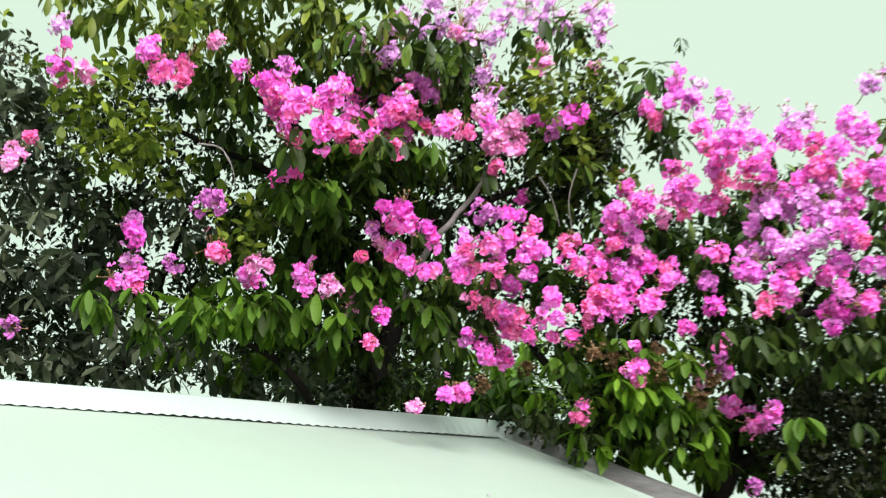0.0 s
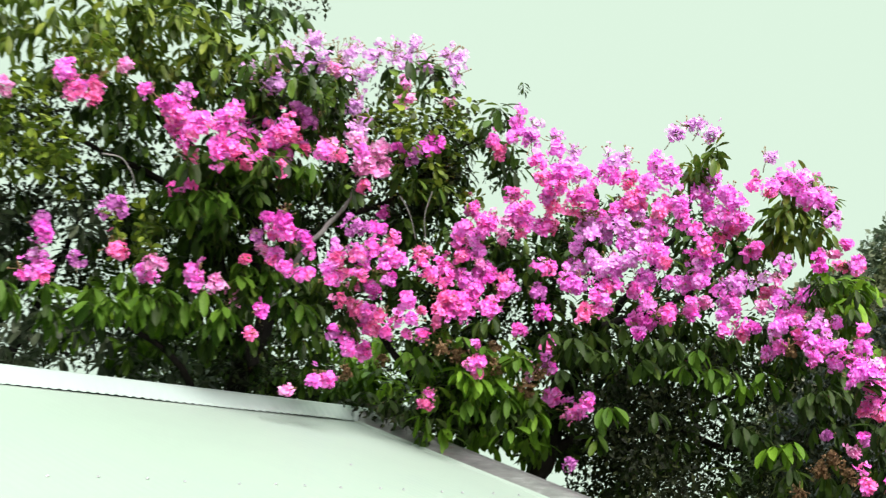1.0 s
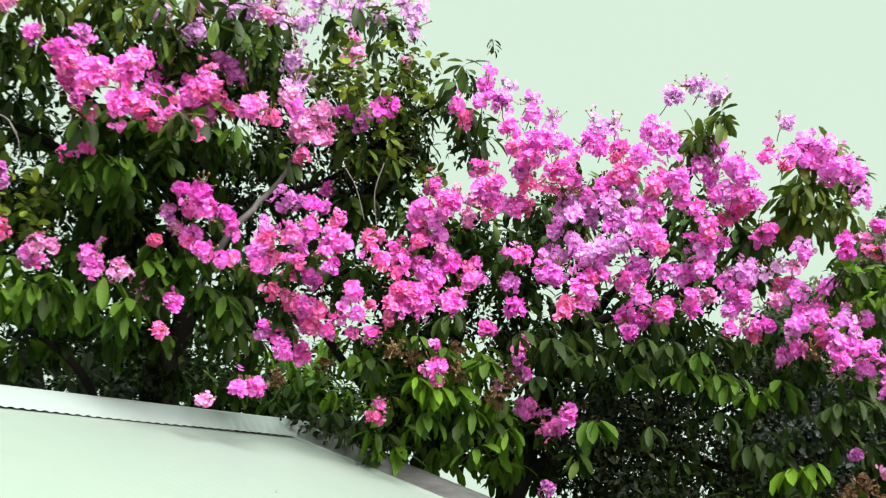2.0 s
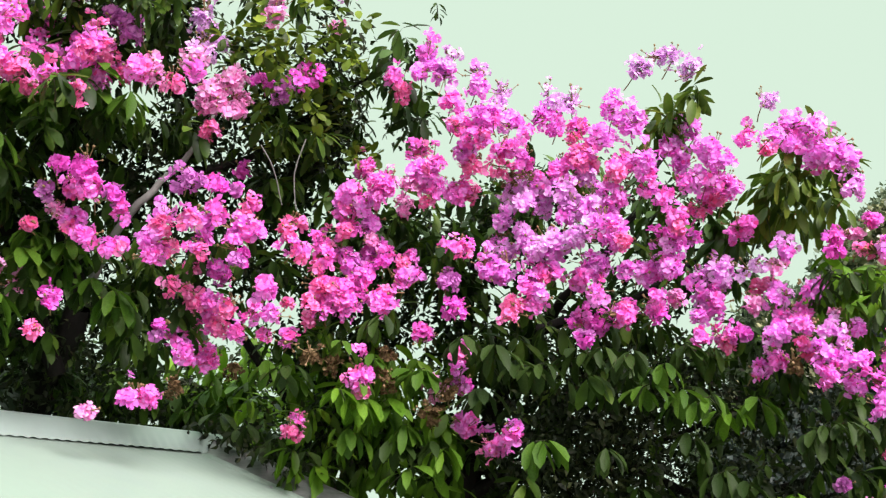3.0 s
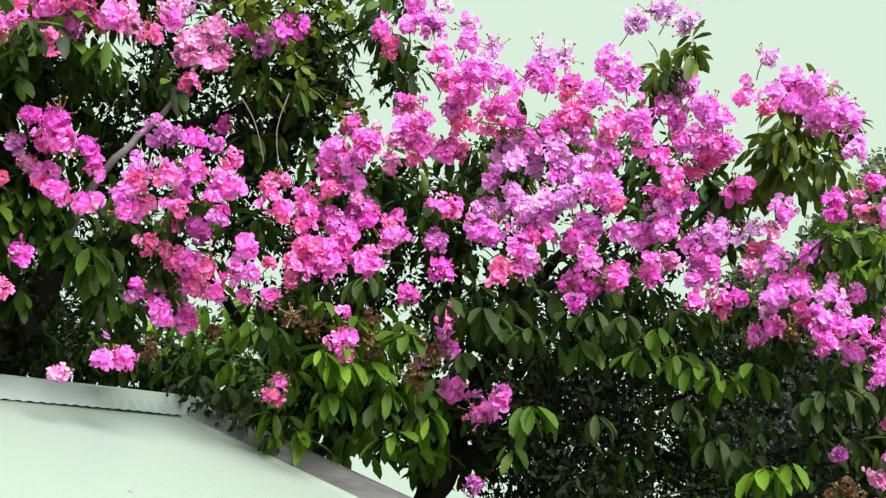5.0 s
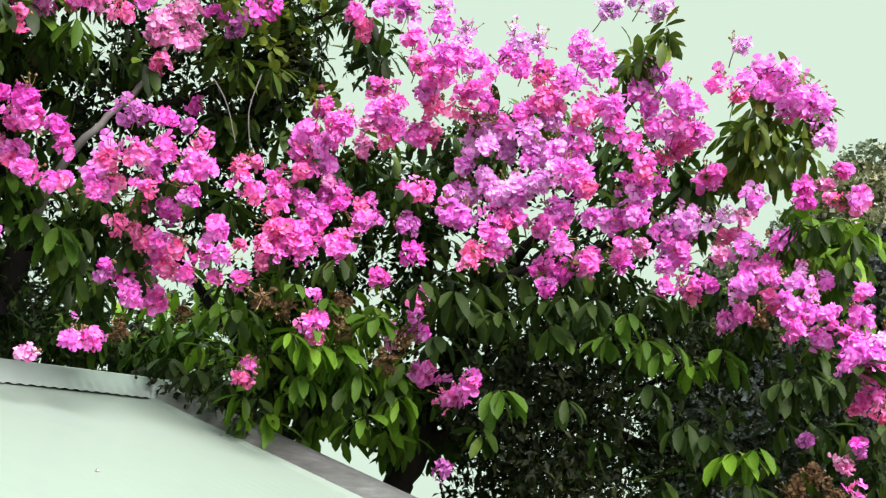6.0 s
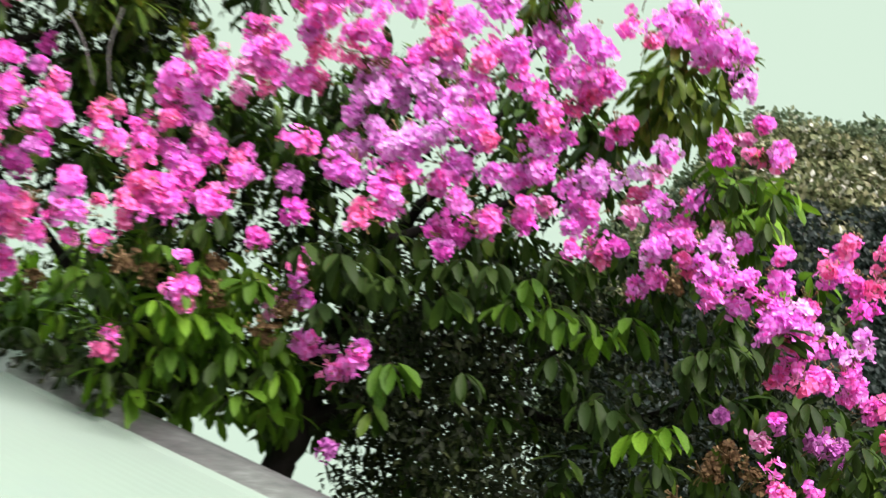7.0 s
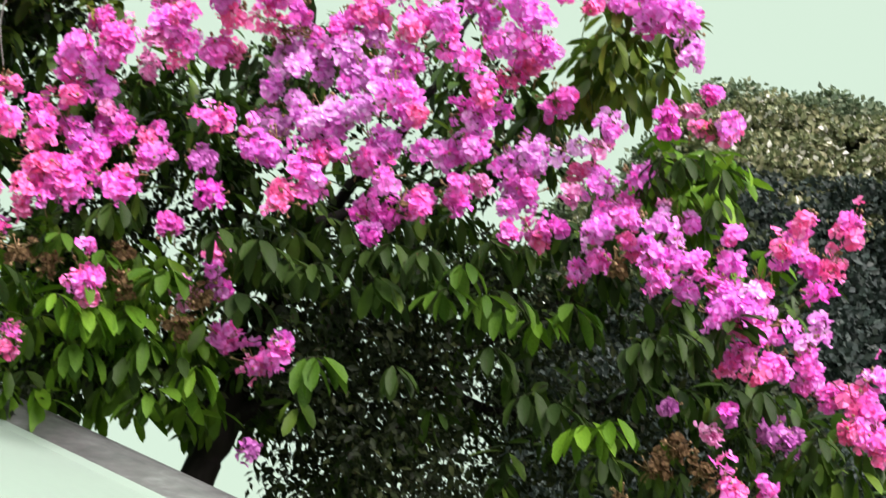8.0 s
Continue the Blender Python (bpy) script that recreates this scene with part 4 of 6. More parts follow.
inner_leaves(broad_tree, [
    (2.14, 9.11, 3.95, 0.26, 0.14),
    (2.18, 9.21, 3.91, 0.26, 0.14),
    (2.23, 9.31, 3.86, 0.26, 0.14),
    (2.50, 9.07, 3.90, 0.26, 0.17),
    (2.55, 9.17, 3.85, 0.26, 0.17),
    (2.57, 9.15, 3.78, 0.26, 0.17),
    (-0.58, 10.38, 4.62, 0.54, 0.22),
    (0.15, 10.84, 4.53, 0.41, 0.19),
    (0.66, 10.92, 4.33, 0.42, 0.18),
    (-0.63, 10.38, 4.63, 0.57, 0.22),
    (0.09, 10.43, 4.58, 0.42, 0.18),
    (1.75, 8.85, 5.20, 0.28, 0.20),
    (1.61, 8.86, 5.43, 0.21, 0.17),
    (2.34, 8.78, 4.84, 0.33, 0.17),
    (1.99, 8.85, 4.90, 0.20, 0.13),
    (1.39, 8.72, 5.37, 0.20, 0.17),
])
inner_leaves(broad_tree, [
    (3.75, 8.42, 4.80, 0.17, 0.17),
    (3.98, 8.24, 4.61, 0.17, 0.22),
    (3.74, 8.46, 4.31, 0.25, 0.14),
    (3.77, 8.57, 4.35, 0.26, 0.14),
    (3.86, 8.77, 4.25, 0.26, 0.14),
    (4.06, 8.21, 4.27, 0.22, 0.17),
    (4.34, 7.97, 4.94, 0.17, 0.14),
    (4.37, 8.07, 4.97, 0.17, 0.14),
    (-0.60, 8.48, 4.96, 0.21, 0.14),
    (-0.57, 8.56, 4.99, 0.21, 0.15),
    (-0.60, 8.48, 4.96, 0.21, 0.14),
    (-0.57, 8.56, 4.99, 0.21, 0.15),
    (1.46, 8.95, 4.84, 0.16, 0.14),
    (1.49, 9.04, 4.87, 0.17, 0.14),
    (1.22, 8.99, 5.01, 0.16, 0.14),
    (1.24, 9.03, 5.03, 0.17, 0.14),
    (0.62, 8.81, 5.10, 0.16, 0.16),
    (0.65, 8.97, 5.15, 0.17, 0.17),
])
inner_leaves(broad_tree, [
    (1.60, 8.98, 4.92, 0.17, 0.17),
    (1.63, 9.07, 4.95, 0.17, 0.17),
    (-0.68, 10.33, 4.82, 0.27, 0.17),
    (-0.64, 10.36, 4.84, 0.28, 0.18),
    (2.23, 8.72, 5.22, 0.25, 0.11),
    (2.25, 8.81, 5.25, 0.26, 0.12),
    (1.97, 8.81, 5.26, 0.17, 0.17),
    (2.00, 8.90, 5.30, 0.17, 0.17),
    (1.04, 8.98, 5.10, 0.16, 0.14),
    (1.06, 9.07, 5.13, 0.17, 0.14),
    (2.29, 8.92, 4.45, 0.22, 0.17),
    (3.35, 8.71, 4.46, 0.26, 0.18),
    (3.38, 8.82, 4.49, 0.27, 0.18),
])
inner_leaves(shade_tree, [
    (-2.39, 8.92, 5.10, 0.27, 0.17),
    (-3.10, 8.19, 6.41, 0.26, 0.26),
    (-2.93, 8.41, 6.02, 0.38, 0.38),
    (-3.49, 8.41, 5.84, 0.46, 0.75),
    (-2.84, 8.71, 5.39, 0.46, 0.38),
    (-3.02, 8.80, 4.85, 0.53, 0.49),
    (-2.29, 9.08, 4.61, 0.70, 0.23),
    (-3.57, 8.20, 4.62, 0.45, 0.57),
    (-2.09, 8.85, 5.58, 0.35, 0.31),
    (-1.27, 9.37, 4.47, 0.56, 0.18),
])
inner_leaves(tall_tree, [
    (0.06, 7.96, 6.33, 0.18, 0.15),
    (-0.08, 8.44, 5.44, 0.17, 0.15),
    (-2.40, 8.45, 5.53, 0.26, 0.19),
    (-2.34, 8.31, 5.97, 0.19, 0.15),
    (-1.76, 8.72, 5.07, 0.19, 0.17),
    (-2.57, 8.10, 6.20, 0.15, 0.15),
    (-2.39, 8.18, 6.19, 0.33, 0.33),
    (-2.01, 8.40, 5.94, 0.34, 0.30),
    (-1.54, 8.64, 5.49, 0.19, 0.27),
    (-2.96, 7.78, 6.47, 0.14, 0.14),
    (-0.78, 8.02, 7.27, 0.76, 0.19),
    (-1.53, 8.37, 6.28, 0.42, 0.34),
    (-0.75, 7.84, 6.34, 0.36, 0.22),
    (0.04, 7.89, 6.49, 0.29, 0.26),
    (-0.13, 7.97, 6.27, 0.44, 0.26),
    (-1.30, 8.73, 5.39, 0.46, 0.31),
    (-0.68, 8.16, 5.76, 0.48, 0.26),
    (-0.77, 8.26, 5.41, 0.40, 0.26),
    (-0.05, 8.32, 5.73, 0.44, 0.22),
])
inner_leaves(tall_tree, [
    (1.07, 8.12, 6.34, 0.26, 0.22),
    (0.86, 8.49, 6.01, 0.42, 0.27),
    (0.54, 7.86, 6.56, 0.18, 0.11),
    (0.95, 7.97, 6.63, 0.19, 0.15),
    (0.90, 8.65, 5.78, 0.34, 0.23),
    (-1.70, 8.80, 4.81, 0.57, 0.23),
    (-1.71, 10.59, 5.02, 0.56, 0.33),
    (1.08, 8.88, 5.40, 0.46, 0.31),
    (-0.77, 8.31, 5.26, 0.40, 0.26),
    (-2.46, 8.13, 6.21, 0.29, 0.22),
    (-2.16, 8.31, 6.08, 0.22, 0.22),
    (-2.65, 8.17, 5.97, 0.22, 0.22),
    (-1.54, 8.66, 5.41, 0.19, 0.19),
    (-1.61, 8.51, 5.76, 0.45, 0.30),
    (0.23, 8.35, 5.99, 0.22, 0.19),
    (0.25, 8.43, 6.01, 0.22, 0.20),
])
inner_leaves(tall_tree, [
    (0.21, 8.42, 5.83, 0.22, 0.16),
    (0.23, 8.62, 5.91, 0.23, 0.16),
    (-0.21, 8.31, 5.73, 0.24, 0.14),
    (-0.18, 8.38, 5.75, 0.25, 0.13),
    (-0.25, 8.42, 5.27, 0.18, 0.13),
    (-0.22, 8.55, 5.32, 0.18, 0.14),
    (1.05, 8.26, 6.15, 0.22, 0.22),
    (1.00, 8.69, 5.95, 0.22, 0.19),
    (1.02, 8.79, 5.98, 0.23, 0.20),
    (0.54, 8.72, 5.43, 0.19, 0.16),
    (0.56, 8.80, 5.45, 0.20, 0.16),
    (-0.56, 8.15, 5.83, 0.27, 0.14),
    (-0.53, 8.22, 5.86, 0.28, 0.15),
    (0.29, 8.62, 5.64, 0.25, 0.19),
    (0.31, 8.70, 5.66, 0.26, 0.20),
    (0.23, 8.35, 5.99, 0.19, 0.17),
    (0.25, 8.43, 6.01, 0.20, 0.18),
    (0.21, 8.42, 5.83, 0.22, 0.16),
])
inner_leaves(tall_tree, [
    (0.23, 8.62, 5.91, 0.23, 0.16),
    (-0.21, 8.31, 5.73, 0.24, 0.14),
    (-0.18, 8.38, 5.75, 0.25, 0.13),
    (-0.25, 8.42, 5.27, 0.18, 0.13),
    (-0.22, 8.55, 5.32, 0.18, 0.14),
    (1.08, 8.44, 6.22, 0.23, 0.23),
    (1.00, 8.69, 5.95, 0.19, 0.18),
    (0.54, 8.72, 5.43, 0.19, 0.16),
    (0.56, 8.80, 5.45, 0.20, 0.16),
    (-0.56, 8.15, 5.83, 0.27, 0.14),
    (-0.53, 8.22, 5.86, 0.28, 0.15),
    (0.29, 8.62, 5.64, 0.25, 0.19),
    (0.31, 8.70, 5.66, 0.26, 0.20),
    (0.08, 7.95, 6.36, 0.18, 0.15),
    (0.11, 8.02, 6.38, 0.19, 0.16),
    (-0.10, 8.43, 5.46, 0.18, 0.15),
    (-0.07, 8.49, 5.48, 0.19, 0.16),
])
inner_leaves(tall_tree, [
    (0.07, 8.14, 6.16, 0.15, 0.15),
    (0.10, 8.21, 6.18, 0.16, 0.16),
    (-2.40, 8.44, 5.55, 0.30, 0.19),
    (-2.38, 8.56, 5.59, 0.31, 0.19),
    (-2.34, 8.30, 5.97, 0.19, 0.15),
    (-2.32, 8.41, 6.01, 0.19, 0.15),
    (-2.19, 8.14, 6.40, 0.19, 0.19),
    (-2.16, 8.25, 6.44, 0.19, 0.19),
    (-2.24, 8.58, 5.03, 0.26, 0.17),
    (-2.22, 8.69, 5.06, 0.27, 0.17),
    (-1.87, 8.67, 5.12, 0.19, 0.17),
    (-1.85, 8.78, 5.15, 0.19, 0.18),
    (-2.48, 10.62, 4.93, 0.32, 0.14),
    (-2.41, 10.61, 4.93, 0.33, 0.15),
    (-1.50, 10.45, 4.90, 0.36, 0.14),
    (-1.43, 10.44, 4.90, 0.37, 0.15),
])

bloom(broad_tree, "coral", [
    (0.31, 7.94, 4.87, 0.10, 0.07),
    (0.83, 8.08, 5.22, 0.13, 0.09),
    (0.81, 7.84, 5.07, 0.11, 0.09),
    (0.31, 8.01, 4.68, 0.12, 0.14),
    (0.82, 8.02, 4.70, 0.07, 0.04),
    (1.83, 7.74, 5.54, 0.11, 0.11),
    (1.99, 7.73, 5.48, 0.16, 0.11),
    (1.88, 7.96, 5.40, 0.11, 0.09),
    (0.96, 7.97, 4.68, 0.09, 0.09),
    (0.95, 8.09, 4.63, 0.09, 0.07),
    (2.49, 7.64, 5.51, 0.15, 0.11),
    (2.56, 7.33, 5.33, 0.12, 0.10),
    (3.21, 7.41, 5.25, 0.12, 0.14),
    (2.05, 7.66, 4.61, 0.12, 0.13),
    (2.62, 7.41, 4.99, 0.09, 0.07),
    (3.37, 7.47, 4.80, 0.09, 0.06),
    (4.14, 6.99, 4.37, 0.11, 0.07),
    (4.48, 7.08, 4.33, 0.10, 0.10),
])
bloom(broad_tree, "coral", [
    (0.22, 7.93, 4.73, 0.16, 0.09),
    (-0.46, 7.60, 4.37, 0.08, 0.06),
    (3.37, 7.16, 5.49, 0.10, 0.09),
    (3.47, 7.44, 4.80, 0.08, 0.06),
    (3.73, 6.93, 4.84, 0.11, 0.06),
], apart=True)
bloom(broad_tree, "deep", [
    (-0.40, 7.33, 5.13, 0.14, 0.11),
    (-0.24, 7.32, 5.19, 0.14, 0.16),
    (-0.11, 7.37, 5.04, 0.10, 0.10),
    (0.38, 7.40, 5.12, 0.11, 0.08),
    (0.51, 8.17, 5.55, 0.13, 0.09),
    (0.49, 7.91, 5.32, 0.11, 0.05),
    (0.50, 7.68, 4.88, 0.15, 0.14),
    (0.47, 7.96, 4.87, 0.14, 0.14),
    (0.16, 7.91, 4.49, 0.09, 0.09),
    (-0.40, 7.60, 4.52, 0.10, 0.12),
    (1.31, 8.15, 5.02, 0.11, 0.11),
    (1.38, 8.09, 4.99, 0.15, 0.18),
    (1.83, 8.04, 4.30, 0.10, 0.11),
    (1.78, 7.86, 4.67, 0.14, 0.12),
    (2.86, 7.50, 5.05, 0.14, 0.09),
    (2.96, 7.39, 5.01, 0.17, 0.09),
    (2.82, 7.58, 4.60, 0.12, 0.10),
    (2.60, 7.77, 4.59, 0.21, 0.12),
    (2.44, 7.71, 4.55, 0.18, 0.18),
])
bloom(broad_tree, "deep", [
    (3.70, 7.08, 4.96, 0.10, 0.12),
    (3.66, 7.08, 4.91, 0.09, 0.12),
    (3.24, 7.38, 4.50, 0.07, 0.06),
    (4.34, 7.04, 4.15, 0.17, 0.09),
    (3.91, 7.14, 3.64, 0.08, 0.07),
])
bloom(broad_tree, "hot", [
    (-0.33, 7.49, 5.13, 0.13, 0.11),
    (-0.20, 7.36, 5.01, 0.16, 0.16),
    (-0.08, 7.43, 4.98, 0.11, 0.10),
    (-0.32, 7.54, 4.95, 0.16, 0.11),
    (-0.35, 7.53, 4.90, 0.13, 0.06),
    (-0.21, 7.43, 4.83, 0.14, 0.11),
    (-0.15, 7.51, 4.79, 0.14, 0.10),
    (-0.07, 7.52, 4.80, 0.10, 0.08),
    (0.15, 7.44, 4.94, 0.15, 0.15),
    (0.11, 7.47, 4.84, 0.16, 0.13),
    (0.08, 7.47, 4.76, 0.14, 0.08),
    (0.17, 7.52, 4.79, 0.11, 0.10),
    (0.30, 7.37, 4.94, 0.14, 0.14),
    (0.33, 7.67, 4.88, 0.13, 0.10),
    (0.59, 7.94, 5.23, 0.14, 0.12),
    (0.58, 7.71, 5.00, 0.17, 0.17),
    (0.83, 7.86, 4.96, 0.14, 0.12),
    (0.40, 8.02, 4.66, 0.14, 0.14),
    (0.53, 7.94, 4.65, 0.16, 0.14),
])
bloom(broad_tree, "hot", [
    (0.45, 8.11, 4.58, 0.18, 0.16),
    (0.69, 7.80, 4.70, 0.12, 0.12),
    (0.76, 7.84, 4.57, 0.14, 0.08),
    (0.72, 7.93, 4.49, 0.08, 0.06),
    (0.22, 8.17, 4.53, 0.12, 0.09),
    (0.31, 8.40, 4.50, 0.22, 0.16),
    (0.40, 8.33, 4.42, 0.16, 0.14),
    (0.27, 8.10, 4.36, 0.14, 0.14),
    (0.06, 7.92, 4.11, 0.20, 0.15),
    (0.93, 8.36, 4.09, 0.16, 0.12),
    (1.42, 7.94, 6.09, 0.13, 0.19),
    (1.71, 7.64, 5.68, 0.14, 0.14),
    (1.84, 7.59, 5.60, 0.18, 0.14),
    (1.97, 7.63, 5.58, 0.18, 0.13),
    (1.57, 7.94, 5.64, 0.13, 0.15),
    (1.60, 7.73, 5.44, 0.16, 0.18),
    (1.62, 7.87, 5.37, 0.16, 0.16),
    (1.77, 7.93, 5.41, 0.15, 0.15),
    (1.26, 8.20, 5.63, 0.15, 0.17),
])
bloom(broad_tree, "hot", [
    (1.37, 7.85, 5.38, 0.20, 0.18),
    (1.33, 8.06, 5.42, 0.15, 0.15),
    (1.13, 8.04, 5.31, 0.17, 0.18),
    (1.12, 8.05, 5.16, 0.22, 0.09),
    (1.03, 8.14, 5.08, 0.17, 0.13),
    (0.99, 8.02, 4.98, 0.13, 0.11),
    (1.13, 8.14, 5.04, 0.11, 0.18),
    (1.02, 8.03, 4.83, 0.22, 0.18),
    (1.26, 8.11, 4.89, 0.18, 0.15),
    (1.12, 7.98, 4.78, 0.21, 0.16),
    (1.49, 8.13, 4.96, 0.19, 0.19),
    (1.50, 8.10, 4.84, 0.20, 0.15),
    (1.32, 8.06, 4.75, 0.22, 0.14),
    (1.16, 8.04, 4.70, 0.18, 0.13),
    (1.04, 8.05, 4.65, 0.14, 0.14),
    (1.73, 7.76, 5.02, 0.20, 0.11),
    (1.23, 7.94, 4.28, 0.16, 0.21),
    (1.62, 8.02, 4.53, 0.16, 0.13),
    (1.82, 7.99, 4.39, 0.11, 0.14),
])
bloom(broad_tree, "hot", [
    (1.88, 8.17, 4.06, 0.22, 0.18),
    (2.02, 8.15, 3.95, 0.22, 0.16),
    (2.08, 7.92, 3.98, 0.14, 0.14),
    (2.43, 7.64, 5.71, 0.18, 0.15),
    (2.43, 7.55, 5.57, 0.22, 0.18),
    (2.63, 7.39, 5.42, 0.18, 0.18),
    (3.05, 7.27, 5.28, 0.21, 0.21),
    (3.10, 7.44, 5.22, 0.18, 0.14),
    (2.89, 7.31, 5.10, 0.12, 0.12),
    (3.27, 7.39, 5.10, 0.18, 0.18),
    (3.28, 7.16, 5.56, 0.14, 0.10),
    (2.20, 7.68, 4.84, 0.18, 0.12),
    (2.30, 7.65, 4.84, 0.14, 0.09),
    (2.41, 7.70, 4.81, 0.14, 0.11),
    (2.17, 7.66, 4.66, 0.19, 0.19),
    (2.80, 7.51, 4.67, 0.17, 0.10),
    (2.70, 7.66, 4.66, 0.11, 0.11),
    (2.58, 7.61, 4.62, 0.17, 0.16),
    (3.16, 7.48, 4.48, 0.16, 0.14),
])
bloom(broad_tree, "hot", [
    (3.52, 7.28, 4.57, 0.12, 0.12),
    (3.54, 7.28, 4.41, 0.13, 0.15),
    (3.87, 6.87, 4.86, 0.11, 0.13),
    (3.61, 7.08, 4.19, 0.14, 0.11),
    (4.14, 7.18, 4.23, 0.12, 0.15),
    (4.30, 7.00, 4.49, 0.12, 0.10),
    (4.32, 7.10, 4.45, 0.13, 0.10),
    (4.27, 7.10, 4.33, 0.15, 0.12),
    (4.41, 7.16, 4.34, 0.14, 0.12),
    (4.56, 7.02, 4.49, 0.16, 0.15),
    (3.97, 7.18, 4.04, 0.12, 0.13),
    (4.04, 7.13, 3.92, 0.14, 0.14),
    (4.14, 7.12, 3.87, 0.14, 0.14),
    (3.98, 7.23, 3.87, 0.13, 0.10),
    (4.05, 7.11, 3.83, 0.14, 0.09),
    (4.27, 7.10, 3.87, 0.12, 0.09),
    (4.45, 7.21, 3.70, 0.15, 0.12),
    (4.53, 7.14, 3.71, 0.13, 0.12),
    (4.55, 7.07, 3.67, 0.16, 0.14),
])
bloom(broad_tree, "hot", [
    (4.47, 7.06, 3.55, 0.17, 0.14),
    (4.59, 7.05, 3.54, 0.14, 0.16),
    (4.66, 7.12, 3.45, 0.12, 0.10),
    (3.89, 7.18, 3.33, 0.15, 0.17),
    (4.09, 7.21, 3.30, 0.11, 0.09),
])
bloom(broad_tree, "hot", [
    (0.41, 7.61, 5.08, 0.10, 0.10),
    (0.56, 8.01, 4.51, 0.10, 0.10),
    (0.64, 8.04, 4.62, 0.14, 0.09),
    (0.85, 8.10, 4.49, 0.14, 0.09),
    (1.70, 7.66, 5.86, 0.11, 0.13),
    (1.19, 7.92, 5.39, 0.13, 0.09),
    (2.51, 7.54, 4.73, 0.13, 0.10),
    (3.07, 7.52, 4.47, 0.12, 0.08),
    (3.83, 6.98, 5.02, 0.12, 0.06),
    (3.90, 6.99, 4.38, 0.09, 0.08),
    (4.30, 7.17, 3.78, 0.10, 0.06),
], apart=True)
bloom(broad_tree, "lavender", [
    (2.05, 7.91, 5.22, 0.13, 0.17),
    (2.06, 7.95, 5.10, 0.18, 0.15),
    (2.16, 7.85, 5.12, 0.15, 0.15),
    (2.22, 7.59, 5.02, 0.16, 0.18),
    (2.14, 7.80, 5.32, 0.18, 0.20),
    (2.23, 7.85, 5.33, 0.18, 0.18),
    (2.10, 7.90, 5.41, 0.13, 0.13),
    (2.47, 7.61, 5.41, 0.18, 0.13),
    (2.34, 7.56, 5.32, 0.16, 0.16),
    (2.46, 7.48, 5.25, 0.18, 0.18),
    (2.38, 7.63, 5.20, 0.18, 0.18),
    (2.41, 7.54, 5.00, 0.21, 0.16),
    (2.24, 7.68, 4.97, 0.21, 0.14),
    (2.20, 7.80, 5.06, 0.18, 0.14),
    (2.56, 7.58, 4.88, 0.16, 0.16),
    (3.19, 7.50, 4.92, 0.14, 0.14),
    (3.11, 7.54, 4.83, 0.18, 0.16),
    (3.67, 7.13, 4.44, 0.14, 0.13),
    (3.65, 7.05, 4.35, 0.11, 0.08),
])
bloom(broad_tree, "lavender", [
    (4.15, 7.19, 4.09, 0.12, 0.07),
    (4.37, 7.06, 4.02, 0.10, 0.12),
])
bloom(broad_tree, "lilac", [
    (1.71, 7.79, 6.14, 0.12, 0.21),
    (1.83, 7.69, 6.05, 0.12, 0.09),
    (2.00, 7.63, 5.91, 0.16, 0.16),
    (2.20, 7.41, 5.81, 0.11, 0.18),
    (2.39, 7.56, 5.86, 0.14, 0.18),
    (2.68, 7.30, 5.94, 0.13, 0.13),
    (2.78, 7.26, 6.03, 0.13, 0.16),
    (2.89, 7.25, 6.02, 0.09, 0.18),
    (2.94, 7.11, 5.87, 0.15, 0.15),
    (3.34, 7.09, 5.72, 0.07, 0.17),
    (3.30, 7.35, 4.84, 0.19, 0.11),
])
bloom(broad_tree, "magenta", [
    (0.35, 7.67, 4.97, 0.17, 0.15),
    (0.48, 7.74, 5.02, 0.15, 0.14),
    (1.58, 7.83, 6.21, 0.13, 0.23),
    (1.67, 7.77, 6.05, 0.13, 0.19),
    (1.55, 7.85, 6.09, 0.09, 0.11),
    (1.84, 7.62, 5.94, 0.11, 0.20),
    (1.83, 7.67, 5.77, 0.18, 0.18),
    (1.91, 7.54, 5.71, 0.18, 0.18),
    (2.04, 7.69, 5.70, 0.18, 0.18),
    (1.80, 7.74, 5.54, 0.18, 0.18),
    (2.14, 7.81, 5.58, 0.15, 0.19),
    (1.52, 7.80, 5.42, 0.14, 0.14),
    (1.23, 7.95, 5.27, 0.15, 0.13),
    (1.31, 8.07, 5.25, 0.11, 0.11),
    (2.13, 7.46, 5.66, 0.14, 0.16),
    (1.18, 8.17, 4.95, 0.18, 0.15),
    (1.91, 7.80, 4.92, 0.13, 0.20),
    (2.05, 7.81, 4.93, 0.14, 0.16),
    (2.23, 7.76, 5.43, 0.18, 0.13),
])
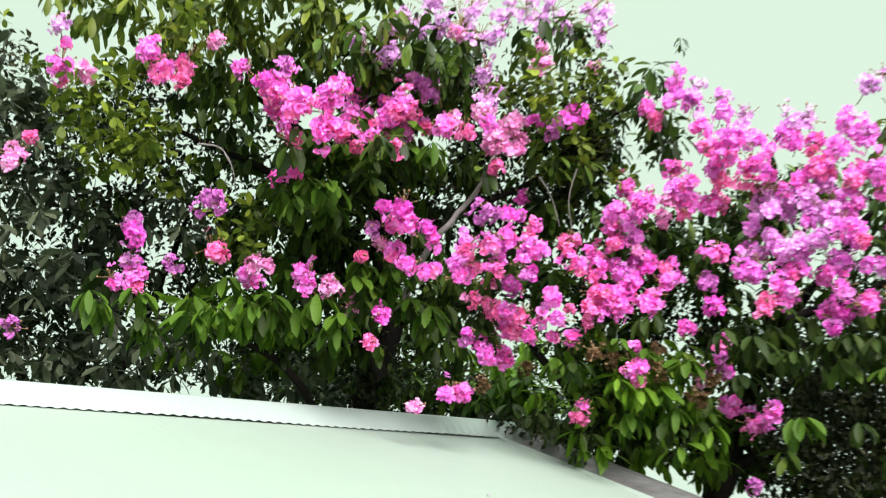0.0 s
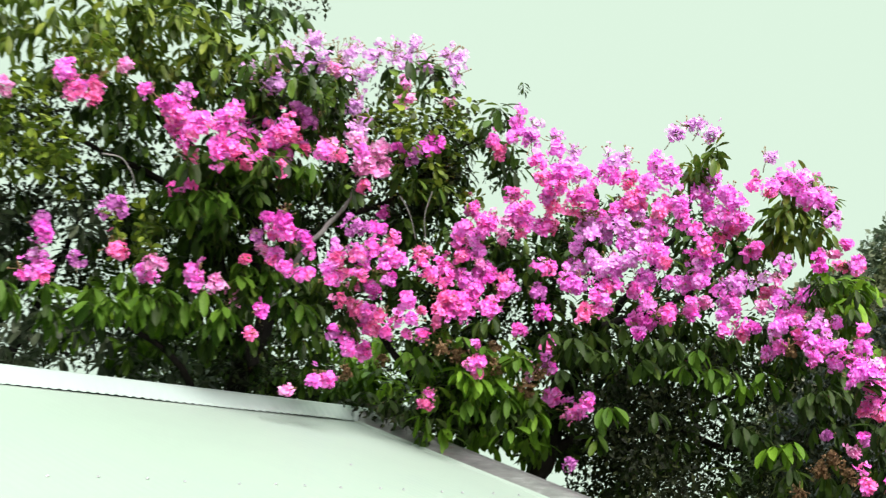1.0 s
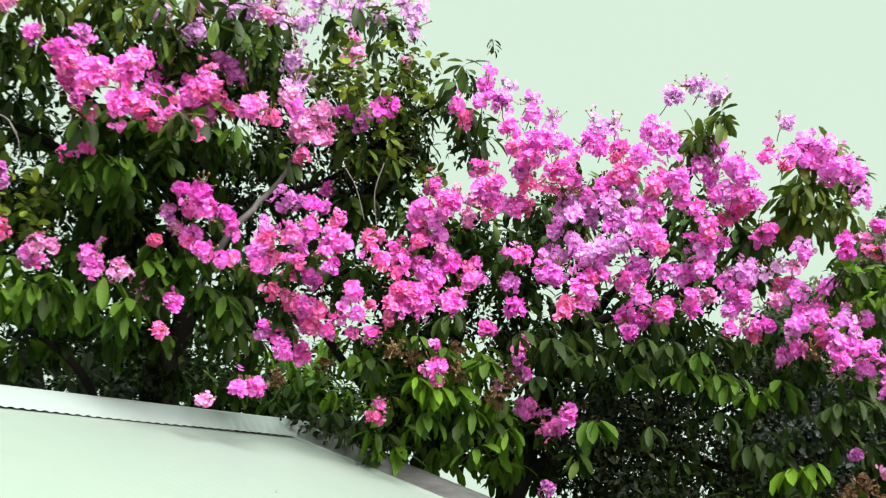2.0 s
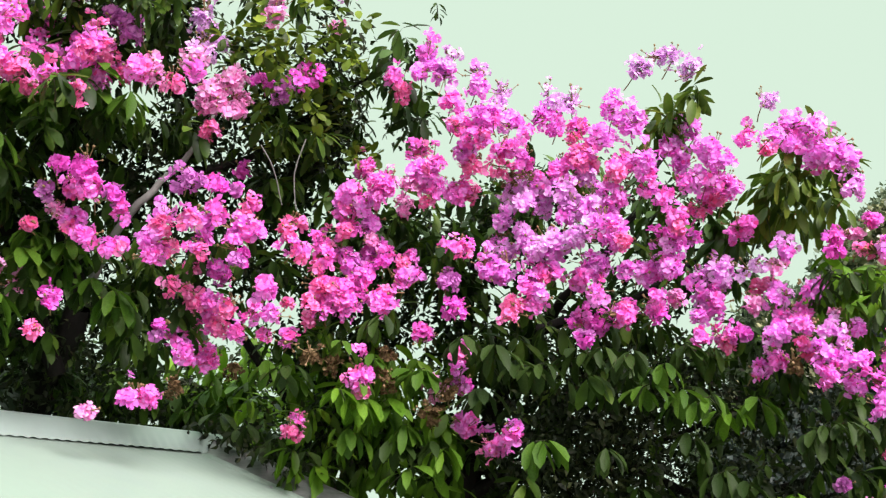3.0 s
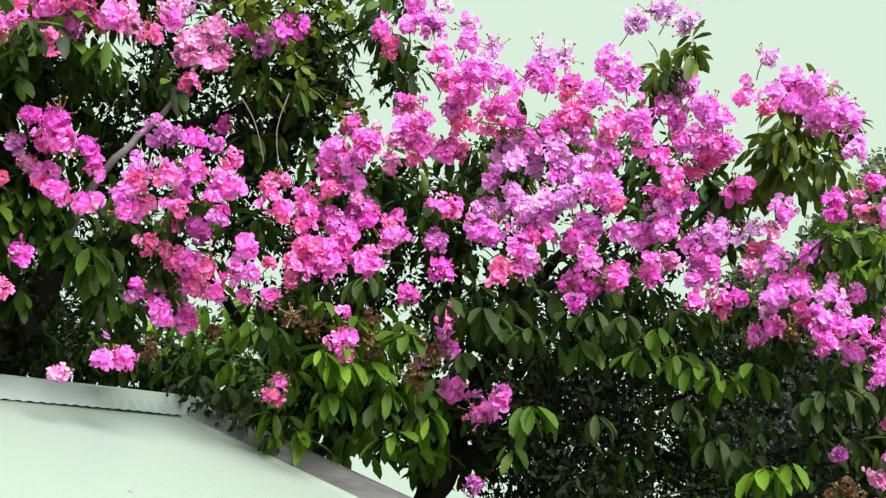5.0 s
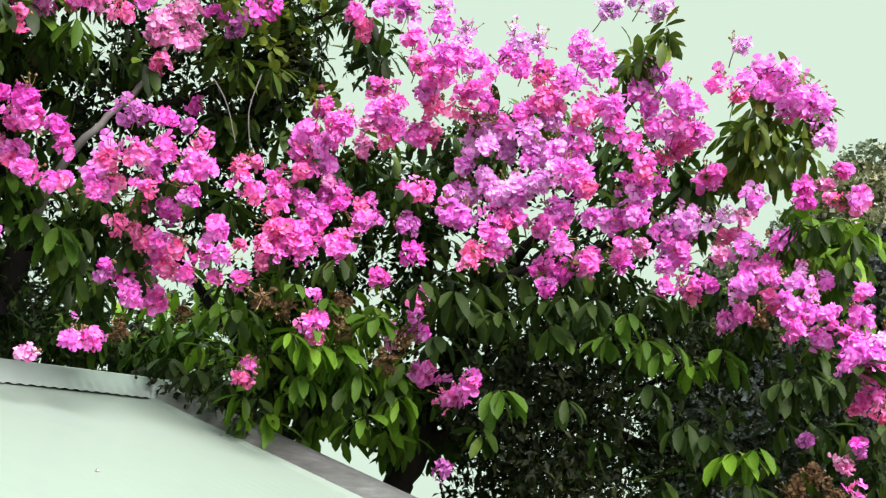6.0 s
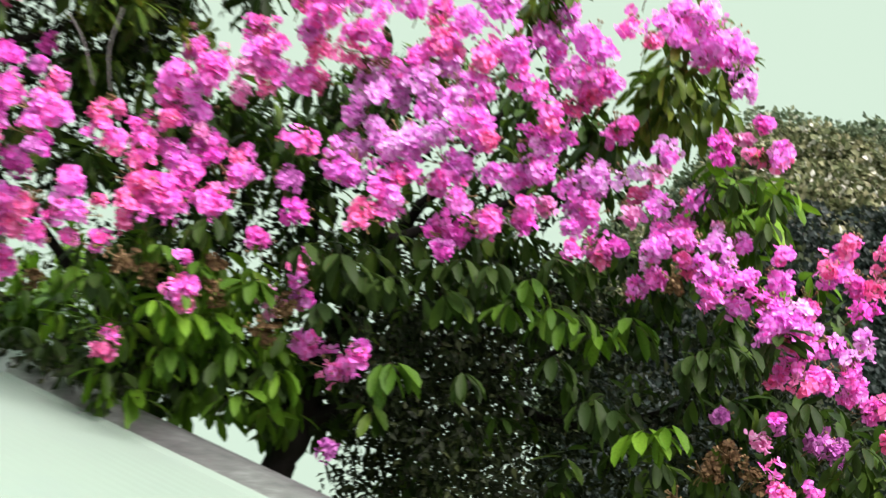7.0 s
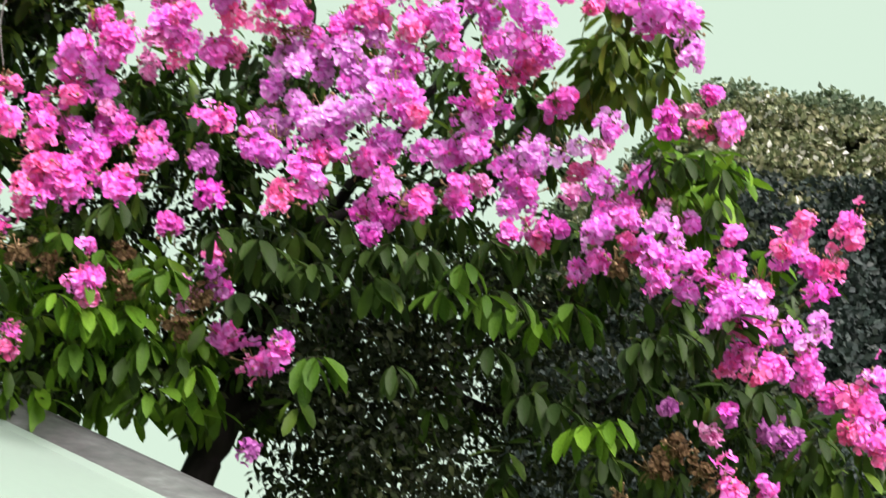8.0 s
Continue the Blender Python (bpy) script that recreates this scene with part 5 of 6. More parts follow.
bloom(broad_tree, "magenta", [
    (2.34, 7.65, 5.50, 0.16, 0.15),
    (2.31, 7.58, 5.71, 0.16, 0.18),
    (2.53, 7.61, 5.64, 0.18, 0.18),
    (2.56, 7.35, 5.70, 0.18, 0.18),
    (2.63, 7.23, 5.60, 0.16, 0.21),
    (2.69, 7.30, 5.42, 0.14, 0.21),
    (2.73, 7.33, 5.28, 0.14, 0.12),
    (2.58, 7.40, 5.23, 0.17, 0.17),
    (2.47, 7.33, 5.05, 0.17, 0.17),
    (2.59, 7.51, 5.02, 0.17, 0.17),
    (2.91, 7.28, 5.53, 0.17, 0.21),
    (3.00, 7.25, 5.56, 0.12, 0.17),
    (3.08, 7.19, 5.48, 0.12, 0.17),
    (2.98, 7.38, 5.45, 0.14, 0.11),
    (3.10, 7.21, 5.39, 0.14, 0.14),
    (2.95, 7.32, 5.29, 0.16, 0.16),
    (3.16, 7.26, 5.30, 0.14, 0.17),
    (2.86, 7.43, 4.95, 0.12, 0.14),
    (3.56, 7.13, 5.56, 0.21, 0.21),
])
bloom(broad_tree, "magenta", [
    (3.71, 7.06, 5.46, 0.24, 0.17),
    (3.75, 7.01, 5.20, 0.12, 0.14),
    (2.45, 7.59, 4.89, 0.18, 0.14),
    (2.13, 7.66, 4.80, 0.12, 0.11),
    (2.75, 7.60, 4.85, 0.18, 0.16),
    (2.85, 7.58, 4.89, 0.18, 0.18),
    (2.90, 7.45, 4.84, 0.17, 0.16),
    (3.11, 7.56, 4.74, 0.18, 0.18),
    (3.17, 7.48, 4.67, 0.14, 0.16),
    (3.09, 7.53, 4.60, 0.12, 0.10),
    (3.48, 7.29, 4.95, 0.13, 0.13),
    (3.57, 7.25, 4.72, 0.13, 0.10),
    (3.46, 7.35, 4.68, 0.13, 0.12),
    (3.49, 7.38, 4.60, 0.12, 0.12),
    (3.49, 7.10, 4.47, 0.11, 0.10),
    (3.40, 7.24, 4.44, 0.13, 0.13),
    (3.41, 7.37, 4.36, 0.15, 0.13),
    (3.34, 7.44, 4.28, 0.10, 0.12),
    (3.76, 7.13, 4.47, 0.09, 0.10),
])
bloom(broad_tree, "magenta", [
    (3.53, 7.07, 4.29, 0.11, 0.13),
    (3.66, 7.11, 4.28, 0.14, 0.13),
    (3.74, 7.06, 4.25, 0.14, 0.11),
    (3.81, 7.08, 4.20, 0.17, 0.11),
    (3.94, 7.10, 4.30, 0.14, 0.13),
    (3.76, 7.22, 4.17, 0.16, 0.14),
    (3.92, 7.05, 4.13, 0.17, 0.13),
    (3.84, 7.09, 4.06, 0.14, 0.11),
    (3.98, 7.05, 4.08, 0.17, 0.14),
    (4.12, 7.13, 4.00, 0.17, 0.13),
    (4.30, 7.08, 3.94, 0.14, 0.14),
    (4.38, 7.17, 3.84, 0.10, 0.09),
    (4.58, 7.03, 3.77, 0.12, 0.12),
])
bloom(broad_tree, "pale", [
    (-0.40, 7.55, 5.01, 0.08, 0.08),
    (-0.17, 7.81, 4.01, 0.11, 0.06),
    (1.47, 8.08, 5.35, 0.13, 0.11),
    (1.48, 7.83, 5.40, 0.11, 0.15),
    (1.26, 8.05, 5.12, 0.09, 0.11),
    (1.69, 8.10, 4.26, 0.16, 0.14),
    (2.94, 7.53, 4.70, 0.07, 0.07),
    (3.43, 7.29, 4.85, 0.12, 0.09),
    (3.32, 7.42, 4.69, 0.12, 0.09),
    (3.75, 7.05, 4.97, 0.09, 0.06),
    (3.71, 7.18, 4.57, 0.06, 0.06),
    (3.86, 7.19, 3.56, 0.07, 0.06),
])
bloom(broad_tree, "purple", [
    (-0.46, 7.39, 5.05, 0.08, 0.13),
    (0.26, 7.23, 5.09, 0.17, 0.14),
    (1.71, 7.89, 4.80, 0.14, 0.21),
    (3.72, 7.29, 3.68, 0.09, 0.05),
    (4.22, 7.27, 3.55, 0.15, 0.13),
    (4.29, 7.29, 3.52, 0.10, 0.15),
    (1.99, 8.13, 3.55, 0.10, 0.10),
])
bloom(tall_tree, "coral", [
    (-1.65, 6.95, 5.87, 0.14, 0.10),
    (-0.97, 7.16, 5.56, 0.14, 0.09),
    (-1.46, 7.42, 4.93, 0.18, 0.14),
    (-0.30, 7.10, 5.47, 0.14, 0.08),
    (-0.10, 7.50, 5.77, 0.08, 0.08),
])
bloom(tall_tree, "coral", [
    (-2.58, 7.17, 5.56, 0.08, 0.05),
    (-0.53, 7.49, 4.89, 0.10, 0.04),
    (-0.73, 7.11, 5.75, 0.14, 0.08),
    (-0.53, 7.12, 5.49, 0.09, 0.06),
    (0.13, 7.51, 5.78, 0.09, 0.14),
    (0.35, 7.72, 5.59, 0.12, 0.11),
], apart=True)
bloom(tall_tree, "deep", [
    (-1.23, 7.05, 5.99, 0.10, 0.12),
    (-1.12, 7.00, 5.88, 0.10, 0.07),
    (-1.92, 7.34, 4.99, 0.12, 0.12),
    (-0.52, 7.98, 6.17, 0.18, 0.20),
    (0.62, 7.86, 5.97, 0.11, 0.09),
    (0.85, 7.68, 5.92, 0.14, 0.18),
])
bloom(tall_tree, "hot", [
    (-2.36, 6.96, 5.97, 0.18, 0.20),
    (-1.81, 6.95, 6.08, 0.08, 0.08),
    (-1.76, 6.89, 5.94, 0.18, 0.24),
    (-1.75, 6.98, 5.90, 0.22, 0.14),
    (-1.59, 6.97, 6.01, 0.15, 0.20),
    (-0.97, 7.10, 5.84, 0.32, 0.28),
    (-1.05, 7.16, 5.75, 0.16, 0.12),
    (-0.87, 7.02, 5.73, 0.16, 0.12),
    (-1.02, 7.13, 5.64, 0.11, 0.09),
    (-1.92, 7.48, 4.74, 0.12, 0.14),
    (-1.22, 7.57, 4.74, 0.12, 0.12),
    (-0.86, 7.52, 4.74, 0.14, 0.25),
    (-0.65, 7.01, 5.82, 0.14, 0.14),
    (-0.64, 7.85, 6.24, 0.13, 0.13),
    (-0.73, 7.07, 5.56, 0.15, 0.22),
    (-0.57, 7.13, 5.59, 0.16, 0.16),
    (-0.45, 7.00, 5.51, 0.12, 0.09),
    (-0.36, 7.47, 5.74, 0.25, 0.23),
    (-0.28, 7.59, 5.86, 0.15, 0.14),
])
bloom(tall_tree, "hot", [
    (-0.25, 7.41, 5.66, 0.13, 0.10),
    (-0.23, 7.46, 5.89, 0.13, 0.13),
    (-0.16, 7.56, 5.82, 0.09, 0.09),
])
bloom(tall_tree, "hot", [
    (-0.98, 7.19, 5.33, 0.18, 0.10),
    (-2.08, 7.43, 4.74, 0.14, 0.10),
    (0.24, 6.94, 5.58, 0.11, 0.08),
], apart=True)
bloom(tall_tree, "lilac", [
    (-2.35, 6.83, 6.16, 0.12, 0.12),
    (-0.27, 7.72, 6.69, 0.22, 0.17),
    (-0.04, 7.70, 6.76, 0.28, 0.17),
    (0.10, 7.37, 6.48, 0.27, 0.27),
    (0.43, 7.78, 6.72, 0.34, 0.20),
    (0.63, 8.04, 6.84, 0.23, 0.18),
    (0.76, 7.88, 6.84, 0.23, 0.23),
    (1.07, 8.03, 6.86, 0.26, 0.23),
    (0.29, 7.88, 6.25, 0.23, 0.28),
    (0.26, 7.58, 6.03, 0.13, 0.13),
])
bloom(tall_tree, "magenta", [
    (-1.99, 7.52, 4.83, 0.13, 0.21),
])
bloom(tall_tree, "pale", [
    (-2.27, 7.07, 5.97, 0.10, 0.12),
    (-2.64, 7.08, 5.44, 0.14, 0.14),
    (-1.42, 6.94, 6.11, 0.09, 0.07),
    (-1.18, 7.42, 4.80, 0.10, 0.14),
    (-1.12, 7.58, 4.82, 0.07, 0.08),
    (-0.72, 7.62, 4.71, 0.14, 0.14),
    (-0.61, 7.71, 4.62, 0.10, 0.06),
    (0.08, 7.33, 6.35, 0.15, 0.11),
    (0.70, 8.04, 6.57, 0.23, 0.12),
    (1.04, 8.08, 6.50, 0.19, 0.09),
    (0.01, 7.55, 5.80, 0.14, 0.14),
    (0.06, 6.98, 5.63, 0.09, 0.06),
    (0.31, 7.61, 5.78, 0.10, 0.09),
    (0.37, 7.65, 5.72, 0.14, 0.10),
    (0.47, 7.76, 5.80, 0.14, 0.11),
])
bloom(tall_tree, "purple", [
    (-0.99, 7.01, 5.97, 0.10, 0.07),
    (-1.47, 7.26, 5.17, 0.18, 0.18),
    (-2.01, 7.45, 5.09, 0.12, 0.12),
    (-1.73, 7.49, 4.82, 0.08, 0.12),
    (-2.68, 7.49, 4.43, 0.20, 0.10),
    (-0.05, 7.36, 5.97, 0.17, 0.17),
    (-0.19, 7.35, 6.02, 0.11, 0.11),
    (0.72, 7.78, 5.87, 0.14, 0.09),
])

bloom(tall_tree, "lilac", [
    (-0.37, 7.44, 6.44, 0.19, 0.19),
    (-0.33, 7.47, 6.30, 0.16, 0.14),
    (-0.41, 7.51, 6.22, 0.14, 0.17),
    (-0.17, 7.48, 6.47, 0.17, 0.17),
    (0.17, 7.07, 6.40, 0.20, 0.16),
    (0.23, 7.55, 6.47, 0.19, 0.17),
    (-0.11, 7.44, 6.62, 0.19, 0.17),
    (0.54, 7.51, 6.64, 0.21, 0.17),
    (0.82, 7.77, 6.65, 0.19, 0.17),
    (1.00, 7.73, 6.76, 0.19, 0.17),
    (0.27, 7.56, 6.22, 0.15, 0.17),
    (0.31, 7.66, 6.04, 0.15, 0.19),
    (1.08, 7.78, 6.61, 0.19, 0.15),
    (0.38, 7.53, 6.48, 0.17, 0.13),
    (-0.56, 7.48, 6.35, 0.12, 0.17),
])
bloom(tall_tree, "pale", [
    (0.38, 7.66, 5.82, 0.19, 0.14),
    (0.34, 7.66, 5.71, 0.16, 0.12),
    (0.48, 7.72, 5.76, 0.15, 0.15),
    (0.26, 7.24, 5.75, 0.14, 0.12),
    (0.66, 7.71, 6.35, 0.21, 0.13),
    (0.44, 7.65, 5.89, 0.14, 0.12),
])
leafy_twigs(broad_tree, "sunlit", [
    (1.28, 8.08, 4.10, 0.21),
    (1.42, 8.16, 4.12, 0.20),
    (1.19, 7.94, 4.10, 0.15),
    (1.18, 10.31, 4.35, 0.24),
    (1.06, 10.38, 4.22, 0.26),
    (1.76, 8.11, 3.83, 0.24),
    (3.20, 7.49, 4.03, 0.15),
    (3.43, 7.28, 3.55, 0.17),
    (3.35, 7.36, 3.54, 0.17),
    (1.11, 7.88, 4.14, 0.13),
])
leafy_twigs(broad_tree, "half_lit", [
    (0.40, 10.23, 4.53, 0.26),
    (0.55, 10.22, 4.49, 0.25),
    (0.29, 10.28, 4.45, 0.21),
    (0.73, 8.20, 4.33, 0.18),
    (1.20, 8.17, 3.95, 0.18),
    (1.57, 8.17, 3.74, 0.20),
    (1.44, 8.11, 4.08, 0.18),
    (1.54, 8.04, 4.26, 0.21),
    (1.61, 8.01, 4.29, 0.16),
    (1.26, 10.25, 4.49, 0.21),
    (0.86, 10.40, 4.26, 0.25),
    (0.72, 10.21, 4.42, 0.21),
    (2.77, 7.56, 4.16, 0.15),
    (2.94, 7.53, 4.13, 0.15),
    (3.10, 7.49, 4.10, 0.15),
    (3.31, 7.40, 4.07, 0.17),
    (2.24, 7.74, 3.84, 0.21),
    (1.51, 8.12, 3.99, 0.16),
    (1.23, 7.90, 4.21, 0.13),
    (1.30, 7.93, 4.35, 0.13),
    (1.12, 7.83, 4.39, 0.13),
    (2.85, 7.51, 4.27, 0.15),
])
leafy_twigs(broad_tree, "dark", [
    (3.57, 7.20, 3.87, 0.17),
])
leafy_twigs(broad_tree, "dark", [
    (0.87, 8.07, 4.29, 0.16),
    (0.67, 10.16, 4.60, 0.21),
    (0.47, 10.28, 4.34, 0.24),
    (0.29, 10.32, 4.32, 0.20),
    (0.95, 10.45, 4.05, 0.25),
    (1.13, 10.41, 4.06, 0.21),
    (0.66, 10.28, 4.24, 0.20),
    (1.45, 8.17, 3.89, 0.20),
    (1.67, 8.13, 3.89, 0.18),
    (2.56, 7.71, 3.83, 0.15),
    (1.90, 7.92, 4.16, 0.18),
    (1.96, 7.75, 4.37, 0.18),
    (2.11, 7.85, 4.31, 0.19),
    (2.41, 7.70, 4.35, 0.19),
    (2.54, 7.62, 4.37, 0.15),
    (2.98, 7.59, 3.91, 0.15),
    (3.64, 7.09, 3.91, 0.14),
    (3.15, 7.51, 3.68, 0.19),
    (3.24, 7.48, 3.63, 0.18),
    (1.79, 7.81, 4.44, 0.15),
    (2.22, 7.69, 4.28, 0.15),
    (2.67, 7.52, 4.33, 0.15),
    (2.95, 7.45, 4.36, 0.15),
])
leafy_twigs(broad_tree, "dark", [
    (3.57, 7.13, 3.91, 0.14),
    (3.64, 7.12, 3.88, 0.12),
    (3.75, 7.08, 3.90, 0.14),
    (4.06, 7.12, 3.67, 0.13),
    (4.31, 7.09, 3.47, 0.13),
])
leafy_twigs(tall_tree, "half_lit", [
    (-2.15, 7.43, 4.49, 0.24),
    (-1.59, 7.46, 4.43, 0.22),
    (-1.44, 7.47, 4.47, 0.22),
    (-1.09, 7.56, 4.56, 0.24),
    (-0.80, 7.55, 4.56, 0.24),
    (-0.66, 7.58, 4.46, 0.21),
    (-0.82, 7.43, 5.46, 0.25),
    (-0.68, 7.49, 5.49, 0.25),
    (-0.86, 7.27, 5.21, 0.27),
    (-0.73, 7.19, 5.20, 0.24),
    (-1.22, 7.54, 4.52, 0.21),
])
leafy_twigs(broad_tree, "dark", [
    (-0.00, 7.88, 4.61, 0.17),
    (-0.24, 7.82, 4.63, 0.18),
    (1.36, 7.93, 4.57, 0.16),
    (-0.50, 7.70, 4.78, 0.14),
    (-0.20, 7.76, 4.80, 0.14),
    (-0.53, 7.64, 4.58, 0.16),
])
leafy_twigs(broad_tree, "half_lit", [
    (-0.10, 7.78, 4.56, 0.20),
    (-0.22, 7.76, 4.64, 0.15),
])
leafy_twigs(broad_tree, "half_lit", [
    (-0.57, 7.63, 4.73, 0.18),
    (-0.55, 7.67, 4.86, 0.16),
    (-0.35, 7.65, 4.79, 0.18),
    (-0.38, 7.70, 4.74, 0.15),
])
leafy_twigs(broad_tree, "dark", [
    (3.91, 7.01, 3.97, 0.15),
])
leafy_twigs(broad_tree, "dark", [
    (3.64, 7.05, 4.72, 0.11),
    (3.84, 7.00, 4.50, 0.11),
    (3.66, 6.94, 4.67, 0.11),
    (3.60, 7.10, 4.63, 0.11),
    (3.89, 7.01, 4.65, 0.11),
])
leafy_twigs(broad_tree, "half_lit", [
    (3.79, 6.98, 4.72, 0.11),
    (3.75, 7.08, 4.56, 0.12),
])
leafy_twigs(tall_tree, "dark", [
    (-2.16, 7.52, 4.73, 0.20),
    (-1.86, 7.44, 4.43, 0.14),
    (-1.56, 7.70, 4.47, 0.19),
    (-1.12, 7.66, 4.49, 0.24),
    (-0.95, 7.33, 5.35, 0.18),
    (-0.82, 7.28, 5.50, 0.16),
    (-0.77, 7.36, 5.45, 0.17),
    (-0.39, 7.38, 5.55, 0.16),
    (-0.41, 7.38, 5.63, 0.16),
    (-0.19, 7.53, 5.51, 0.13),
    (-1.07, 7.56, 5.28, 0.15),
    (-1.19, 7.68, 4.59, 0.15),
])
leafy_twigs(tall_tree, "half_lit", [
    (-1.91, 7.37, 4.54, 0.26),
    (-2.18, 7.35, 4.54, 0.21),
    (-1.83, 7.55, 4.37, 0.16),
    (-1.84, 7.45, 4.41, 0.11),
    (-1.59, 7.59, 4.57, 0.21),
    (-1.39, 7.63, 4.72, 0.19),
    (-1.24, 7.76, 4.46, 0.16),
    (-0.94, 7.71, 4.51, 0.25),
    (-0.69, 7.70, 4.39, 0.24),
    (-0.83, 7.42, 5.30, 0.20),
    (-0.77, 7.45, 5.20, 0.19),
    (-0.81, 7.25, 5.53, 0.20),
    (-0.64, 7.40, 5.51, 0.16),
    (-0.64, 7.40, 5.52, 0.20),
    (-0.64, 7.32, 5.51, 0.18),
    (-0.46, 7.44, 5.56, 0.22),
    (-0.25, 7.35, 5.67, 0.19),
    (-0.26, 7.48, 5.56, 0.20),
    (-0.46, 7.33, 5.59, 0.18),
    (-0.08, 7.43, 5.57, 0.18),
    (-0.10, 7.57, 5.58, 0.17),
    (-1.03, 7.46, 5.24, 0.18),
    (-1.10, 7.54, 5.36, 0.14),
])
leafy_twigs(tall_tree, "half_lit", [
    (-1.19, 7.74, 4.66, 0.20),
    (-1.02, 7.76, 4.82, 0.15),
])
leafy_twigs(tall_tree, "sunlit", [
    (-1.32, 7.69, 4.54, 0.20),
    (-1.29, 7.67, 4.48, 0.16),
])
leaf_masses(broad_tree, "olive", [
    (2.88, 7.37, 5.77, 0.11, 0.09, 3.0),
    (2.93, 7.40, 5.70, 0.09, 0.07, 2.0),
    (2.83, 7.44, 5.71, 0.08, 0.07, 1.5),
])
leaf_masses(broad_tree, "long", [
    (2.16, 8.35, 5.57, 0.21, 0.18, 1.0),
    (1.87, 8.35, 5.47, 0.21, 0.16, 1.0),
])
leafy_twigs(tall_tree, "dark", [
    (1.66, 8.02, 6.67, 0.06),
    (1.51, 8.29, 6.52, 0.13),
    (1.56, 8.17, 6.37, 0.13),
    (1.37, 8.38, 6.31, 0.13),
])
leaf_masses(broad_tree, "bright", [
    (1.39, 8.86, 3.94, 0.16, 0.08, 1.1),
    (1.55, 8.85, 3.88, 0.14, 0.08, 1.1),
    (1.82, 8.68, 3.81, 0.14, 0.07, 0.9),
])
inner_leaves(broad_tree, [
    (2.57, 8.29, 4.40, 0.23, 0.16),
    (3.00, 8.15, 4.30, 0.23, 0.16),
    (2.74, 8.27, 4.23, 0.23, 0.16),
    (3.20, 8.04, 4.38, 0.23, 0.15),
    (2.35, 8.32, 4.23, 0.22, 0.15),
    (2.63, 8.52, 4.45, 0.24, 0.16),
    (2.85, 8.42, 4.47, 0.23, 0.16),
    (2.81, 8.50, 4.27, 0.24, 0.16),
    (3.29, 8.27, 4.43, 0.23, 0.16),
    (3.53, 8.24, 4.25, 0.23, 0.16),
])
leaf_masses(broad_tree, "long", [
    (2.69, 8.10, 4.42, 0.17, 0.11, 0.4),
    (2.92, 7.99, 4.35, 0.16, 0.10, 0.4),
    (2.54, 8.18, 4.32, 0.17, 0.11, 0.4),
    (3.10, 7.94, 4.29, 0.16, 0.10, 0.4),
])
leaf_masses(tall_tree, "long", [
    (-0.88, 7.32, 5.46, 0.14, 0.08, 1.4),
    (-0.71, 7.70, 5.57, 0.18, 0.09, 1.4),
    (-0.45, 7.36, 5.42, 0.17, 0.09, 1.4),
    (-0.22, 7.67, 5.60, 0.17, 0.09, 1.4),
    (-0.82, 7.48, 5.29, 0.14, 0.10, 1.4),
    (-0.93, 7.52, 5.19, 0.11, 0.08, 1.4),
])
leaf_masses(tall_tree, "round", [
    (-2.20, 7.18, 5.78, 0.25, 0.21, 0.4),
    (-1.91, 7.26, 5.59, 0.21, 0.18, 0.4),
    (-2.07, 7.34, 5.47, 0.20, 0.14, 0.4),
    (-1.58, 7.02, 6.21, 0.28, 0.14, 0.4),
    (-1.25, 7.55, 5.01, 0.11, 0.14, 0.4),
])
inner_leaves(tall_tree, [
    (-0.64, 8.56, 4.58, 0.18, 0.14),
    (-0.58, 8.68, 4.45, 0.18, 0.15),
    (-0.66, 8.73, 4.32, 0.18, 0.15),
    (-0.48, 8.60, 4.53, 0.18, 0.14),
    (-0.45, 8.94, 4.41, 0.18, 0.15),
    (-0.56, 8.76, 4.23, 0.18, 0.15),
    (-0.32, 8.89, 4.47, 0.18, 0.15),
])
leaf_masses(tall_tree, "long", [
    (-0.66, 8.95, 4.61, 0.19, 0.15, 0.5),
    (-0.58, 9.03, 4.39, 0.19, 0.15, 0.5),
    (-0.46, 9.21, 4.57, 0.19, 0.16, 0.5),
])
inner_leaves(tall_tree, [
    (0.45, 8.11, 6.28, 0.17, 0.15),
    (0.62, 8.31, 6.36, 0.17, 0.15),
    (0.79, 8.30, 6.30, 0.17, 0.15),
    (0.47, 8.22, 6.04, 0.17, 0.15),
    (0.67, 8.39, 6.06, 0.17, 0.15),
    (0.88, 8.37, 6.04, 0.17, 0.15),
    (1.04, 8.32, 6.10, 0.17, 0.15),
    (0.52, 8.28, 5.78, 0.17, 0.15),
    (0.76, 8.46, 5.80, 0.17, 0.15),
    (0.96, 8.41, 5.84, 0.17, 0.15),
    (1.12, 8.37, 5.94, 0.17, 0.15),
    (0.59, 8.33, 5.59, 0.17, 0.15),
    (0.83, 8.46, 5.62, 0.17, 0.15),
    (1.05, 8.23, 6.36, 0.17, 0.15),
])
leaf_masses(tall_tree, "round", [
    (0.52, 8.16, 6.20, 0.17, 0.15, 0.6),
    (0.72, 8.13, 6.20, 0.17, 0.15, 0.6),
    (0.93, 8.16, 5.98, 0.17, 0.15, 0.6),
    (0.68, 8.26, 5.79, 0.17, 0.15, 0.6),
    (1.08, 8.08, 6.14, 0.17, 0.15, 0.6),
])
